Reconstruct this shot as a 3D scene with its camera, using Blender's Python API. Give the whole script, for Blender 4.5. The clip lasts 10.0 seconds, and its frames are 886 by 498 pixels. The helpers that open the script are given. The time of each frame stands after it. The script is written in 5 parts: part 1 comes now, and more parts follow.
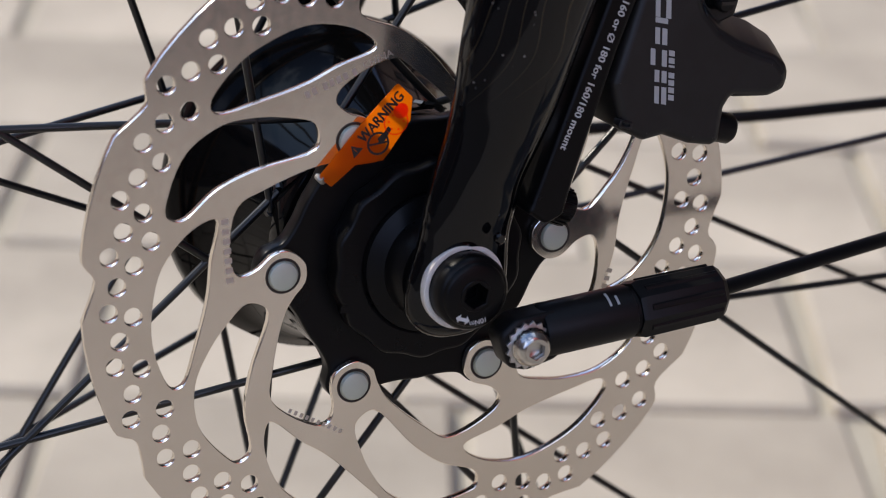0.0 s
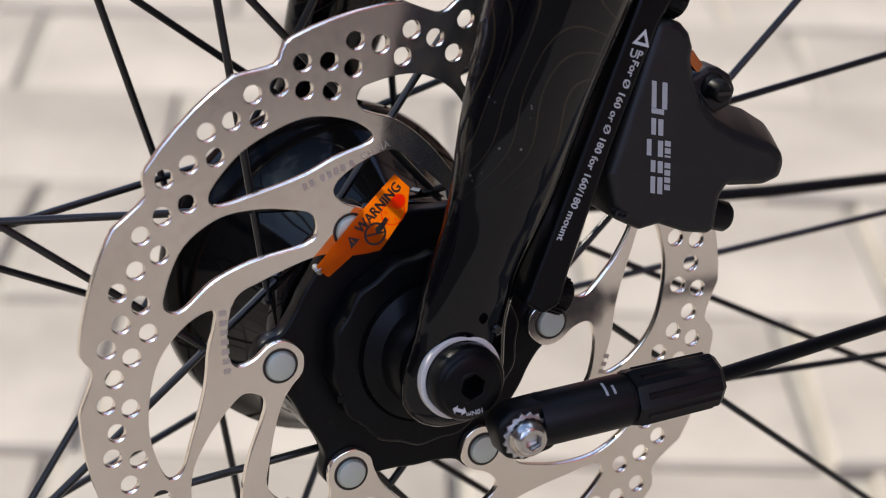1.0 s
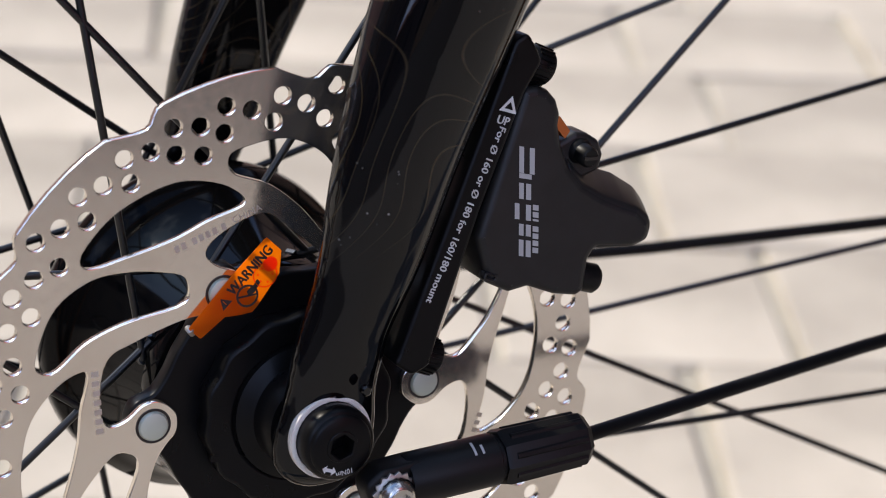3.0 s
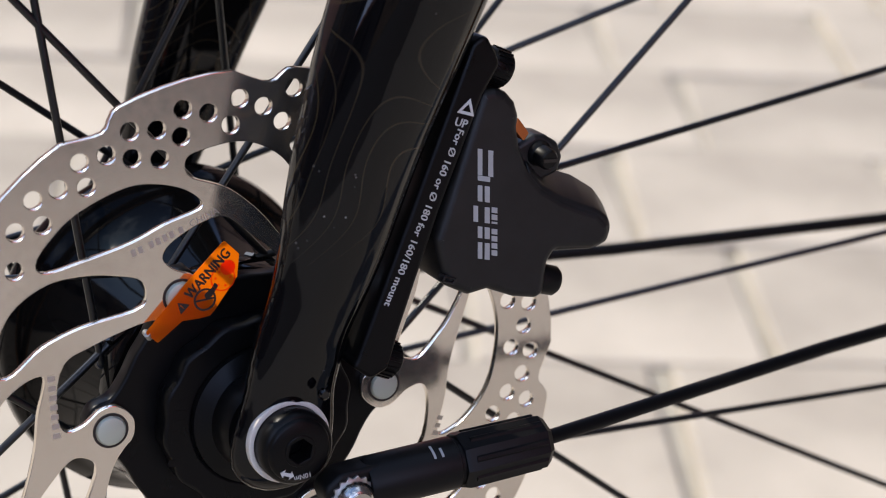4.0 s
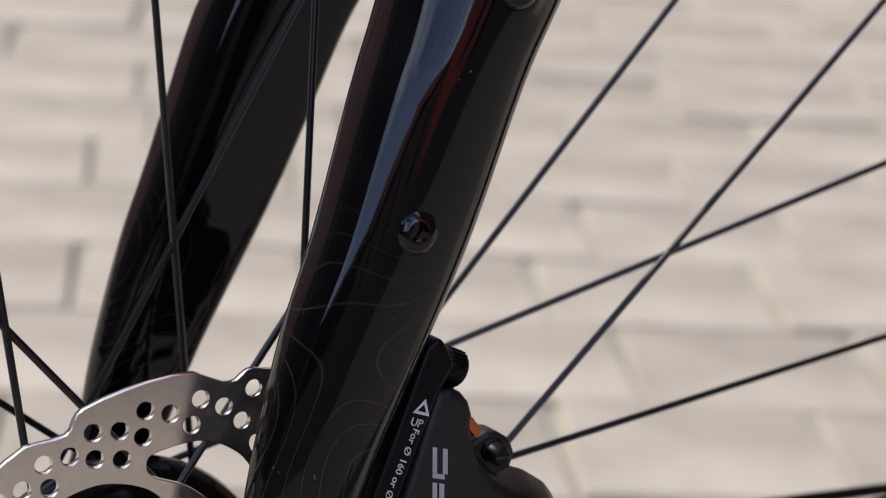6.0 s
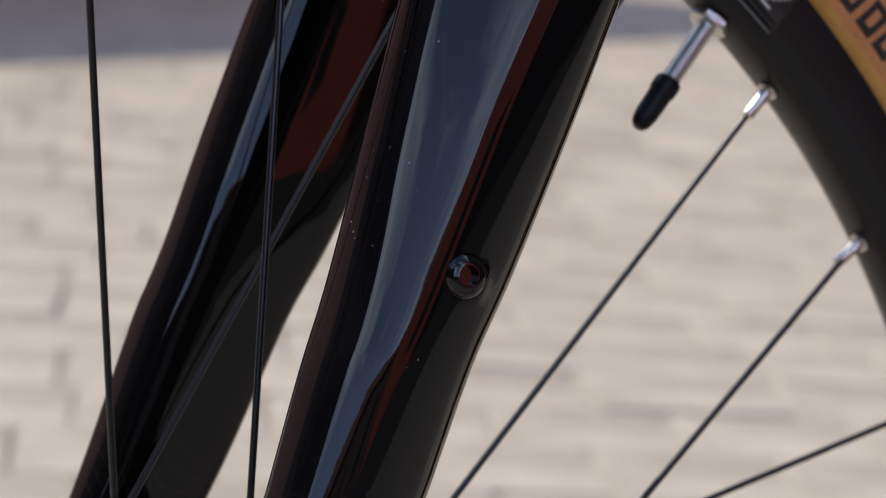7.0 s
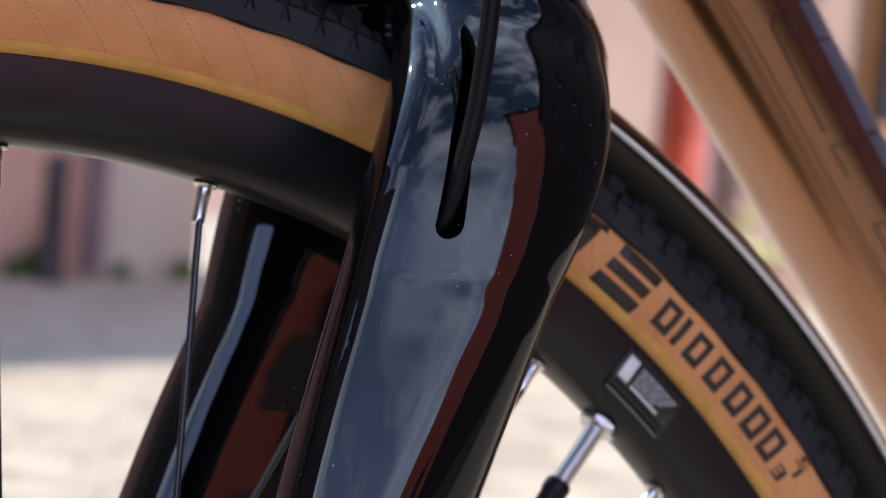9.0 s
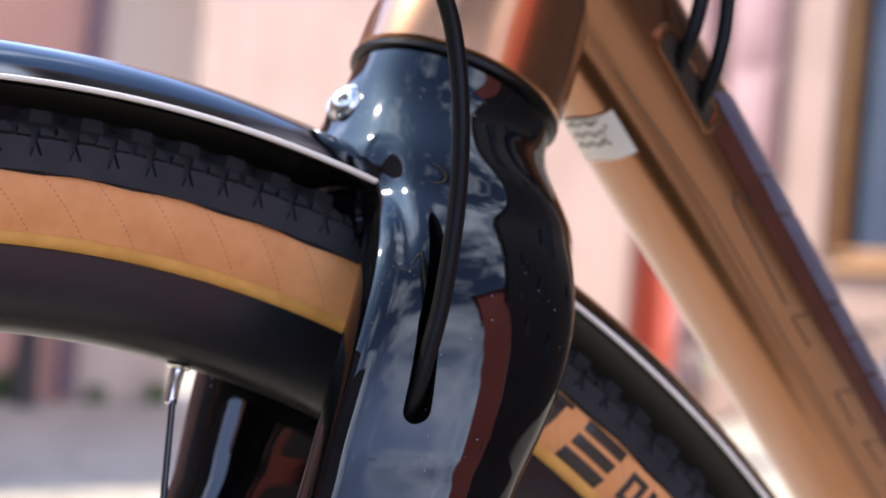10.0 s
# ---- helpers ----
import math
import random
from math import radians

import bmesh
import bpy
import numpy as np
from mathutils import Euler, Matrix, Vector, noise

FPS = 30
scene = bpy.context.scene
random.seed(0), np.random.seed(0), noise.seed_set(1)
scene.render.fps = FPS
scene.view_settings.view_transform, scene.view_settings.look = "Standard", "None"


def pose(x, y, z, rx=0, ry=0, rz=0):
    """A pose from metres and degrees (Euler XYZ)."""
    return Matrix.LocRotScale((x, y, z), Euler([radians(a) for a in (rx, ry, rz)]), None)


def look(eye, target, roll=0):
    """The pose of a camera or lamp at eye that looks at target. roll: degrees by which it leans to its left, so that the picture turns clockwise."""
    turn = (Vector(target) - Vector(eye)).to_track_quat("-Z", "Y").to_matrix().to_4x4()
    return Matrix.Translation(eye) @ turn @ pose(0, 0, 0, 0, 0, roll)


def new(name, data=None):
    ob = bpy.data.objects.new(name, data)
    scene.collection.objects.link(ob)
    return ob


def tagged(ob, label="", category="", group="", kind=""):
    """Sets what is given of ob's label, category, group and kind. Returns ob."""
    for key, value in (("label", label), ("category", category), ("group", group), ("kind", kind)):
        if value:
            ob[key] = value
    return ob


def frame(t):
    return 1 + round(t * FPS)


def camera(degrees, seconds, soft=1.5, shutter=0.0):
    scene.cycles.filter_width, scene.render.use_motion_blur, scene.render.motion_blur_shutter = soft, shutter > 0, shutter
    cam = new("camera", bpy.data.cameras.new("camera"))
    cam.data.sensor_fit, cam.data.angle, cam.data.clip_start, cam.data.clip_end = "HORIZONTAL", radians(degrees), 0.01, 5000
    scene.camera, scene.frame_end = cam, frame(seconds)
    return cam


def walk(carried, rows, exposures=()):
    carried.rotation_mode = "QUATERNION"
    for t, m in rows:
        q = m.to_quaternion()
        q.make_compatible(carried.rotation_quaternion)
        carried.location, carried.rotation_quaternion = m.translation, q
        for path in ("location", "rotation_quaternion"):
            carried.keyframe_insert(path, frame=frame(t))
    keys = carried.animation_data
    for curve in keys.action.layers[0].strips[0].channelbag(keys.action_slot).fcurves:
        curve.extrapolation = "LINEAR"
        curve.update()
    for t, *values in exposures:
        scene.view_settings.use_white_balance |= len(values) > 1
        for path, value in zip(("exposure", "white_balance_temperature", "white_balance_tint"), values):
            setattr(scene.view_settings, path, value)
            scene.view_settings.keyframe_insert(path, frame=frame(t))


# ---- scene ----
cam = camera(23.48, 10.0, soft=1.0)
cam.data.dof.use_dof = True
cam.data.dof.focus_distance = 0.49
cam.data.dof.aperture_fstop = 15.0

# seconds, place, turn
PATH = [
    (0, -0.1877, -0.3923, 0.5731, 63.33, -1.73, -25.19),
    (0.5, -0.1848, -0.3897, 0.5768, 64.00, -1.76, -25.00),
    (1, -0.1855, -0.3886, 0.5847, 64.27, -1.71, -25.19),
    (1.5, -0.1833, -0.3897, 0.5886, 64.65, -2.06, -25.44),
    (2, -0.1786, -0.3948, 0.5894, 64.95, -2.37, -25.89),
    (2.5, -0.1773, -0.3976, 0.5935, 65.25, -2.51, -26.42),
    (4, -0.1701, -0.3994, 0.5945, 65.28, -2.67, -27.33),
    (4.5, -0.1687, -0.3983, 0.5984, 65.61, -2.71, -27.63),
    (5, -0.1684, -0.4004, 0.6064, 67.00, -2.83, -27.76),
    (5.5, -0.1674, -0.4007, 0.6128, 69.17, -2.88, -27.92),
    (5.7, -0.1713, -0.4012, 0.6145, 70.21, -2.99, -28.45),
    (6.8, -0.1874, -0.4067, 0.6092, 77.24, -4.09, -30.52),
    (6.9, -0.1876, -0.4058, 0.6121, 78.48, -4.16, -30.82),
    (7, -0.1878, -0.4050, 0.6144, 79.50, -4.22, -31.07),
    (7.1, -0.1879, -0.4056, 0.6151, 79.70, -4.26, -31.13),
    (7.5, -0.1885, -0.4108, 0.6219, 81.53, -4.63, -31.70),
    (8, -0.1906, -0.4143, 0.6294, 83.88, -4.76, -32.38),
    (8.5, -0.1913, -0.4163, 0.6368, 85.92, -4.93, -32.92),
    (9, -0.1945, -0.4206, 0.6454, 87.71, -5.02, -33.28),
    (9.5, -0.1980, -0.4257, 0.6540, 89.45, -5.12, -33.58),
    (10, -0.2011, -0.4315, 0.6619, 91.00, -5.18, -33.94),
]
EXPOSURES = [(0, -0.26), (0.5, -0.2), (1, 0.0), (2, 0.08), (4, 0.03), (5.5, -0.2), (7, -0.28), (7.5, -0.24), (8, 0.0), (8.5, 0.3), (9, 0.46), (9.5, 0.68), (10, 0.95)]
walk(cam, [(t, pose(x, y, z, rx, ry, rz)) for t, x, y, z, rx, ry, rz in PATH], EXPOSURES)

# ---- daylight ----
SUN_EL, SUN_AZ = radians(48), radians(-36)      # height; turned from +y towards +x
world = bpy.data.worlds.new("sky")
scene.world = world
world.use_nodes = True
wn, wl = world.node_tree.nodes, world.node_tree.links
wn.clear()
w_out = wn.new("ShaderNodeOutputWorld")
w_bg = wn.new("ShaderNodeBackground")
w_sky = wn.new("ShaderNodeTexSky")
w_sky.sky_type = "NISHITA"
w_sky.sun_disc = False
w_sky.sun_elevation = SUN_EL
w_sky.sun_rotation = SUN_AZ
w_sky.air_density = 1.3
w_sky.dust_density = 2.4
w_sky.ozone_density = 3.2
w_co = wn.new("ShaderNodeTexCoord")
w_noise = wn.new("ShaderNodeTexNoise")
w_noise.inputs["Scale"].default_value = 2.6
w_noise.inputs["Detail"].default_value = 4
w_noise.inputs["Roughness"].default_value = 0.6
w_ramp = wn.new("ShaderNodeValToRGB")
w_ramp.color_ramp.elements[0].position, w_ramp.color_ramp.elements[1].position = 0.50, 0.86
w_ramp.color_ramp.elements[0].color = (0.02, 0.02, 0.02, 1)      # thin haze everywhere
w_mix = wn.new("ShaderNodeMix")
w_mix.data_type = "RGBA"
w_mix.inputs["B"].default_value = (31, 34, 40, 1)
w_xyz = wn.new("ShaderNodeSeparateXYZ")
w_low = wn.new("ShaderNodeMapRange")           # pale haze towards the horizon
w_low.interpolation_type = "SMOOTHSTEP"
w_low.inputs["From Min"].default_value, w_low.inputs["From Max"].default_value = 0.0, 0.85
w_low.inputs["To Min"].default_value, w_low.inputs["To Max"].default_value = 0.72, 0.0
w_haze = wn.new("ShaderNodeMix")
w_haze.data_type = "RGBA"
w_haze.inputs["B"].default_value = (11.5, 15.0, 27, 1)
wl.new(w_co.outputs["Generated"], w_noise.inputs["Vector"])
wl.new(w_noise.outputs["Fac"], w_ramp.inputs["Fac"])
wl.new(w_co.outputs["Generated"], w_xyz.inputs["Vector"])
wl.new(w_xyz.outputs["Z"], w_low.inputs["Value"])
wl.new(w_low.outputs["Result"], w_haze.inputs["Factor"])
w_tint = wn.new("ShaderNodeMix")
w_tint.data_type, w_tint.blend_type = "RGBA", "MULTIPLY"
w_tint.inputs["Factor"].default_value = 1.0
w_tint.inputs["B"].default_value = (0.42, 0.70, 1.08, 1)         # clear deep blue
wl.new(w_sky.outputs["Color"], w_tint.inputs["A"])
wl.new(w_tint.outputs["Result"], w_haze.inputs["A"])
wl.new(w_ramp.outputs["Color"], w_mix.inputs["Factor"])
wl.new(w_haze.outputs["Result"], w_mix.inputs["A"])
wl.new(w_mix.outputs["Result"], w_bg.inputs["Color"])
w_bg.inputs["Strength"].default_value = 0.15
wl.new(w_bg.outputs["Background"], w_out.inputs["Surface"])

sun = new("sun", bpy.data.lights.new("sun", "SUN"))
sun.data.energy = 5.0
sun.data.angle = radians(0.5)
sun.data.color = (1.0, 0.91, 0.775)
sun.matrix_world = look((0, 0, 0), (-math.sin(SUN_AZ) * math.cos(SUN_EL), -math.cos(SUN_AZ) * math.cos(SUN_EL), -math.sin(SUN_EL)))


# ---- materials ----
def material(name, colour, rough=0.5, metal=0.0, **extra):
    m = bpy.data.materials.new(name)
    m.use_nodes = True
    b = m.node_tree.nodes["Principled BSDF"]
    b.inputs["Base Color"].default_value = (*colour, 1)
    b.inputs["Roughness"].default_value = rough
    b.inputs["Metallic"].default_value = metal
    for key, value in extra.items():
        b.inputs[key.replace("_", " ")].default_value = value
    return m


def node(m, kind, **inputs):
    n = m.node_tree.nodes.new(kind)
    for key, value in inputs.items():
        n.inputs[key.replace("_", " ")].default_value = value
    return n


def link(m, a, b):
    m.node_tree.links.new(a, b)


def bsdf(m):
    return m.node_tree.nodes["Principled BSDF"]


def coords(m, stretch=(1, 1, 1)):
    c = m.node_tree.nodes.new("ShaderNodeTexCoord")
    p = m.node_tree.nodes.new("ShaderNodeMapping")
    p.inputs["Scale"].default_value = stretch
    link(m, c.outputs["Object"], p.inputs["Vector"])
    return p.outputs["Vector"]


def mottle(m, dark, light, scale, vec=None, detail=4, low=0.35, high=0.65):
    """Base colour between two tones by noise."""
    vec = vec or coords(m)
    n = node(m, "ShaderNodeTexNoise", Scale=scale, Detail=detail, Roughness=0.6)
    link(m, vec, n.inputs["Vector"])
    r = m.node_tree.nodes.new("ShaderNodeValToRGB")
    r.color_ramp.elements[0].position, r.color_ramp.elements[1].position = low, high
    r.color_ramp.elements[0].color, r.color_ramp.elements[1].color = (*dark, 1), (*light, 1)
    link(m, n.outputs["Fac"], r.inputs["Fac"])
    link(m, r.outputs["Color"], bsdf(m).inputs["Base Color"])
    return r


def roughen(m, low, high, scale, vec=None):
    n = node(m, "ShaderNodeTexNoise", Scale=scale, Detail=5)
    link(m, vec or coords(m), n.inputs["Vector"])
    r = node(m, "ShaderNodeMapRange", To_Min=low, To_Max=high, From_Min=0.3, From_Max=0.7)
    link(m, n.outputs["Fac"], r.inputs["Value"])
    link(m, r.outputs["Result"], bsdf(m).inputs["Roughness"])


def bump(m, scale, strength, distance=0.0002, vec=None, detail=4):
    n = node(m, "ShaderNodeTexNoise", Scale=scale, Detail=detail)
    link(m, vec or coords(m), n.inputs["Vector"])
    b = node(m, "ShaderNodeBump", Strength=strength, Distance=distance)
    link(m, n.outputs["Fac"], b.inputs["Height"])
    link(m, b.outputs["Normal"], bsdf(m).inputs["Normal"])


STEEL = material("brushed_steel", (0.7, 0.66, 0.6), 0.3, 0.95)
mottle(STEEL, (0.74, 0.66, 0.56), (0.92, 0.845, 0.745), 14, low=0.3, high=0.7, detail=8)
roughen(STEEL, 0.11, 0.19, 420)
bsdf(STEEL).inputs["Anisotropic"].default_value = 0.35
turned_grain = STEEL.node_tree.nodes.new("ShaderNodeTangent")
turned_grain.direction_type, turned_grain.axis = "RADIAL", "Y"
link(STEEL, turned_grain.outputs["Tangent"], bsdf(STEEL).inputs["Tangent"])
bump(STEEL, 1500, 0.08, 0.00005)
RIVET = material("rivet_steel", (0.55, 0.59, 0.5), 0.5, 0.6)
bump(RIVET, 900, 0.1, 0.00005)
ETCH = material("etched_steel", (0.56, 0.5, 0.43), 0.5, 0.75)
SILVER = material("polished_silver", (0.55, 0.53, 0.5), 0.22, 1.0)
bump(SILVER, 600, 0.06, 0.00005)
DULL_SILVER = material("dull_alloy", (0.6, 0.59, 0.57), 0.4, 1.0)

GLOSS = material("gloss_black_paint", (0.0015, 0.0015, 0.0018), 0.04, 0.0, Specular_IOR_Level=0.5)
bump(GLOSS, 60, 0.012, 0.0004)
PAINT = material("black_paint_with_fine_contours", (0.0015, 0.0015, 0.0018), 0.035, 0.0, Specular_IOR_Level=0.36)


def contour_paint(m):
    """Thin bronze height lines on the lower part of the leg."""
    v = coords(m, (1, 0.6, 1))
    n = node(m, "ShaderNodeTexNoise", Scale=17.0, Detail=0.6, Roughness=0.4)
    link(m, v, n.inputs["Vector"])
    t = m.node_tree.nodes
    mul = t.new("ShaderNodeMath")
    mul.operation, mul.inputs[1].default_value = "MULTIPLY", 34
    fr = t.new("ShaderNodeMath")
    fr.operation = "PINGPONG"
    fr.inputs[1].default_value = 0.5
    lt = node(m, "ShaderNodeMapRange", From_Min=0.0, From_Max=0.045, To_Min=1.0, To_Max=0.0)
    sep = t.new("ShaderNodeSeparateXYZ")
    fade = node(m, "ShaderNodeMapRange", From_Min=0.07, From_Max=0.135, To_Min=1.0, To_Max=0.0)
    both = t.new("ShaderNodeMath")
    both.operation = "MULTIPLY"
    mix = t.new("ShaderNodeMix")
    mix.data_type = "RGBA"
    mix.inputs["A"].default_value, mix.inputs["B"].default_value = (0.002, 0.002, 0.0024, 1), (0.045, 0.033, 0.018, 1)
    c = t.new("ShaderNodeTexCoord")
    link(m, c.outputs["Object"], sep.inputs[0])
    link(m, sep.outputs["Z"], fade.inputs["Value"])
    rise = node(m, "ShaderNodeMapRange", From_Min=0.035, From_Max=0.06)
    link(m, sep.outputs["Z"], rise.inputs["Value"])
    window_z = t.new("ShaderNodeMath")
    window_z.operation = "MULTIPLY"
    link(m, fade.outputs["Result"], window_z.inputs[0])
    link(m, rise.outputs["Result"], window_z.inputs[1])
    link(m, n.outputs["Fac"], mul.inputs[0])
    link(m, mul.outputs[0], fr.inputs[0])
    link(m, fr.outputs[0], lt.inputs["Value"])
    link(m, lt.outputs["Result"], both.inputs[0])
    link(m, window_z.outputs[0], both.inputs[1])
    link(m, both.outputs[0], mix.inputs["Factor"])
    link(m, mix.outputs["Result"], bsdf(m).inputs["Base Color"])


contour_paint(PAINT)


def dusty(m):
    """Sparse pale specks in patches, laid over the colour."""
    t = m.node_tree.nodes
    v = coords(m)
    cells = node(m, "ShaderNodeTexVoronoi", Scale=330.0)
    link(m, v, cells.inputs["Vector"])
    dot = node(m, "ShaderNodeMapRange", From_Min=0.05, From_Max=0.11, To_Min=1.0, To_Max=0.0)
    link(m, cells.outputs["Distance"], dot.inputs["Value"])
    patch = node(m, "ShaderNodeTexNoise", Scale=28.0, Detail=4.0)
    link(m, v, patch.inputs["Vector"])
    where = node(m, "ShaderNodeMapRange", From_Min=0.56, From_Max=0.66, To_Min=0.0, To_Max=0.7)
    link(m, patch.outputs["Fac"], where.inputs["Value"])
    mul = t.new("ShaderNodeMath")
    mul.operation = "MULTIPLY"
    link(m, dot.outputs["Result"], mul.inputs[0])
    link(m, where.outputs["Result"], mul.inputs[1])
    mix = t.new("ShaderNodeMix")
    mix.data_type = "RGBA"
    base = bsdf(m).inputs["Base Color"]
    if base.is_linked:
        link(m, base.links[0].from_socket, mix.inputs["A"])
    else:
        mix.inputs["A"].default_value = base.default_value
    mix.inputs["B"].default_value = (0.32, 0.3, 0.27, 1)
    link(m, mul.outputs[0], mix.inputs["Factor"])
    link(m, mix.outputs["Result"], base)


dusty(PAINT)
dusty(GLOSS)
GUARD_BLACK = material("black_lacquered_alloy", (0.002, 0.002, 0.0024), 0.09, 0.0, Specular_IOR_Level=0.95)
bump(GUARD_BLACK, 60, 0.012, 0.0004)
bump(PAINT, 45, 0.012, 0.0004)
ANODISED = material("black_anodised_alloy", (0.004, 0.0038, 0.0039), 0.27, 0.0, Specular_IOR_Level=0.15)
HUB_BLACK = material("black_hub_shell", (0.0018, 0.0018, 0.002), 0.07, 0.0, Specular_IOR_Level=0.09)
roughen(ANODISED, 0.26, 0.42, 150)
bump(ANODISED, 900, 0.05, 0.00005)
SATIN = material("satin_black_cast_alloy", (0.012, 0.0115, 0.011), 0.42, 0.0, Specular_IOR_Level=0.36)
mottle(SATIN, (0.010, 0.0095, 0.009), (0.015, 0.014, 0.0135), 120)
bump(SATIN, 1800, 0.12, 0.00006)
PLASTIC = material("black_plastic", (0.0045, 0.0043, 0.0043), 0.42, 0.0, Specular_IOR_Level=0.2)
bump(PLASTIC, 700, 0.06, 0.00005)
SPOKE = material("black_spoke_steel", (0.005, 0.006, 0.007), 0.28, 0.0, Specular_IOR_Level=0.5)
RIM = material("satin_black_rim", (0.006, 0.0056, 0.0062), 0.36, 0.0, Specular_IOR_Level=0.4)
roughen(RIM, 0.3, 0.44, 60)
bump(RIM, 1200, 0.06, 0.00005)
RUBBER = material("black_tread_rubber", (0.014, 0.015, 0.018), 0.7, 0.0, Specular_IOR_Level=0.3)
mottle(RUBBER, (0.012, 0.0115, 0.0125), (0.020, 0.019, 0.0205), 90)
bump(RUBBER, 500, 0.25, 0.0002)
HOSE = material("black_hose", (0.004, 0.004, 0.004), 0.4, 0.0, Specular_IOR_Level=0.14)
bump(HOSE, 1200, 0.05, 0.00005)
INK = material("black_ink", (0.02, 0.014, 0.01), 0.55)
WHITE_INK = material("light_grey_print", (0.62, 0.62, 0.6), 0.5)
GREY_INK = material("mid_grey_print", (0.42, 0.42, 0.41), 0.5)
PAPER = material("white_sticker", (0.74, 0.73, 0.7), 0.5)
DARK_PAPER = material("dark_sticker", (0.02, 0.019, 0.019), 0.4)
COPPER_PAD = material("copper_shim", (0.55, 0.18, 0.06), 0.35, 0.9)
GOLD = material("ochre_bead_strip", (0.42, 0.24, 0.06), 0.6)
mottle(GOLD, (0.5, 0.24, 0.045), (0.62, 0.31, 0.07), 120)
LIGHT_TRIM = material("light_grey_trim", (0.74, 0.68, 0.6), 0.45)

TAN = material("tan_casing_rubber", (0.42, 0.19, 0.075), 0.62)


def tan_casing(m):
    """Woven threads, stains and slanted dashed seams round the wheel."""
    t = m.node_tree.nodes
    c = t.new("ShaderNodeTexCoord")
    sep = t.new("ShaderNodeSeparateXYZ")
    link(m, c.outputs["Object"], sep.inputs[0])
    ang = t.new("ShaderNodeMath")
    ang.operation = "ARCTAN2"
    link(m, sep.outputs["Z"], ang.inputs[0])
    link(m, sep.outputs["X"], ang.inputs[1])
    rad = t.new("ShaderNodeVectorMath")
    rad.operation = "LENGTH"
    link(m, c.outputs["Object"], rad.inputs[0])

    def calc(op, a, b):
        n = t.new("ShaderNodeMath")
        n.operation = op
        for k, v in enumerate((a, b)):
            if isinstance(v, (int, float)):
                n.inputs[k].default_value = v
            else:
                link(m, v, n.inputs[k])
        return n.outputs[0]

    seam = calc("FRACT", calc("ADD", calc("MULTIPLY", ang.outputs[0], 22.0), calc("MULTIPLY", rad.outputs["Value"], -66.0)), 0)
    dash = calc("FRACT", calc("MULTIPLY", rad.outputs["Value"], 900.0), 0)
    mark = calc("MULTIPLY", calc("LESS_THAN", seam, 0.027), calc("LESS_THAN", dash, 0.55))
    weave = t.new("ShaderNodeTexWave")
    weave.inputs["Scale"].default_value = 1.0
    weave.inputs["Distortion"].default_value = 3.5
    comb = t.new("ShaderNodeCombineXYZ")
    link(m, calc("ADD", calc("MULTIPLY", ang.outputs[0], 150.0), calc("MULTIPLY", rad.outputs["Value"], 300.0)), comb.inputs[0])
    link(m, comb.outputs[0], weave.inputs["Vector"])
    noise_n = node(m, "ShaderNodeTexNoise", Scale=55.0, Detail=6, Roughness=0.7)
    link(m, c.outputs["Object"], noise_n.inputs["Vector"])
    ramp = t.new("ShaderNodeValToRGB")
    ramp.color_ramp.elements[0].position, ramp.color_ramp.elements[1].position = 0.3, 0.72
    ramp.color_ramp.elements[0].color, ramp.color_ramp.elements[1].color = (0.50, 0.185, 0.056, 1), (0.68, 0.305, 0.108, 1)
    link(m, calc("ADD", calc("MULTIPLY", noise_n.outputs["Fac"], 0.86), calc("MULTIPLY", weave.outputs["Fac"], 0.14)), ramp.inputs["Fac"])
    mix = t.new("ShaderNodeMix")
    mix.data_type = "RGBA"
    mix.inputs["B"].default_value = (0.12, 0.05, 0.025, 1)
    link(m, ramp.outputs["Color"], mix.inputs["A"])
    link(m, calc("MULTIPLY", mark, 0.6), mix.inputs["Factor"])
    link(m, mix.outputs["Result"], bsdf(m).inputs["Base Color"])
    bp = node(m, "ShaderNodeBump", Strength=0.14, Distance=0.0002)
    link(m, weave.outputs["Fac"], bp.inputs["Height"])
    link(m, bp.outputs["Normal"], bsdf(m).inputs["Normal"])


tan_casing(TAN)

COPPER = material("bronze_metallic_paint", (0.22, 0.1, 0.04), 0.24, 0.9, Coat_Weight=0.5, Coat_Roughness=0.03)
mottle(COPPER, (0.245, 0.108, 0.045), (0.305, 0.137, 0.058), 2500)
SLATE = material("slate_violet_decal", (0.13, 0.12, 0.16), 0.3, 0.3)
mottle(SLATE, (0.115, 0.105, 0.145), (0.15, 0.14, 0.18), 60)
RUST = material("dark_red_brown_decal", (0.1, 0.03, 0.02), 0.28, 0.4)
mottle(RUST, (0.085, 0.026, 0.017), (0.115, 0.036, 0.024), 80)
TAG = material("fluorescent_orange_film", (1.0, 0.2, 0.01), 0.35)


def film(m, through_colour, clear):
    t = m.node_tree.nodes
    tr = t.new("ShaderNodeBsdfTranslucent")
    tr.inputs["Color"].default_value = through_colour
    see = t.new("ShaderNodeBsdfTransparent")
    see.inputs["Color"].default_value = through_colour
    mix, last = t.new("ShaderNodeMixShader"), t.new("ShaderNodeMixShader")
    mix.inputs[0].default_value, last.inputs[0].default_value = 0.82, clear
    link(m, bsdf(m).outputs[0], mix.inputs[1])
    link(m, tr.outputs[0], mix.inputs[2])
    link(m, mix.outputs[0], last.inputs[1])
    link(m, see.outputs[0], last.inputs[2])
    link(m, last.outputs[0], t["Material Output"].inputs["Surface"])


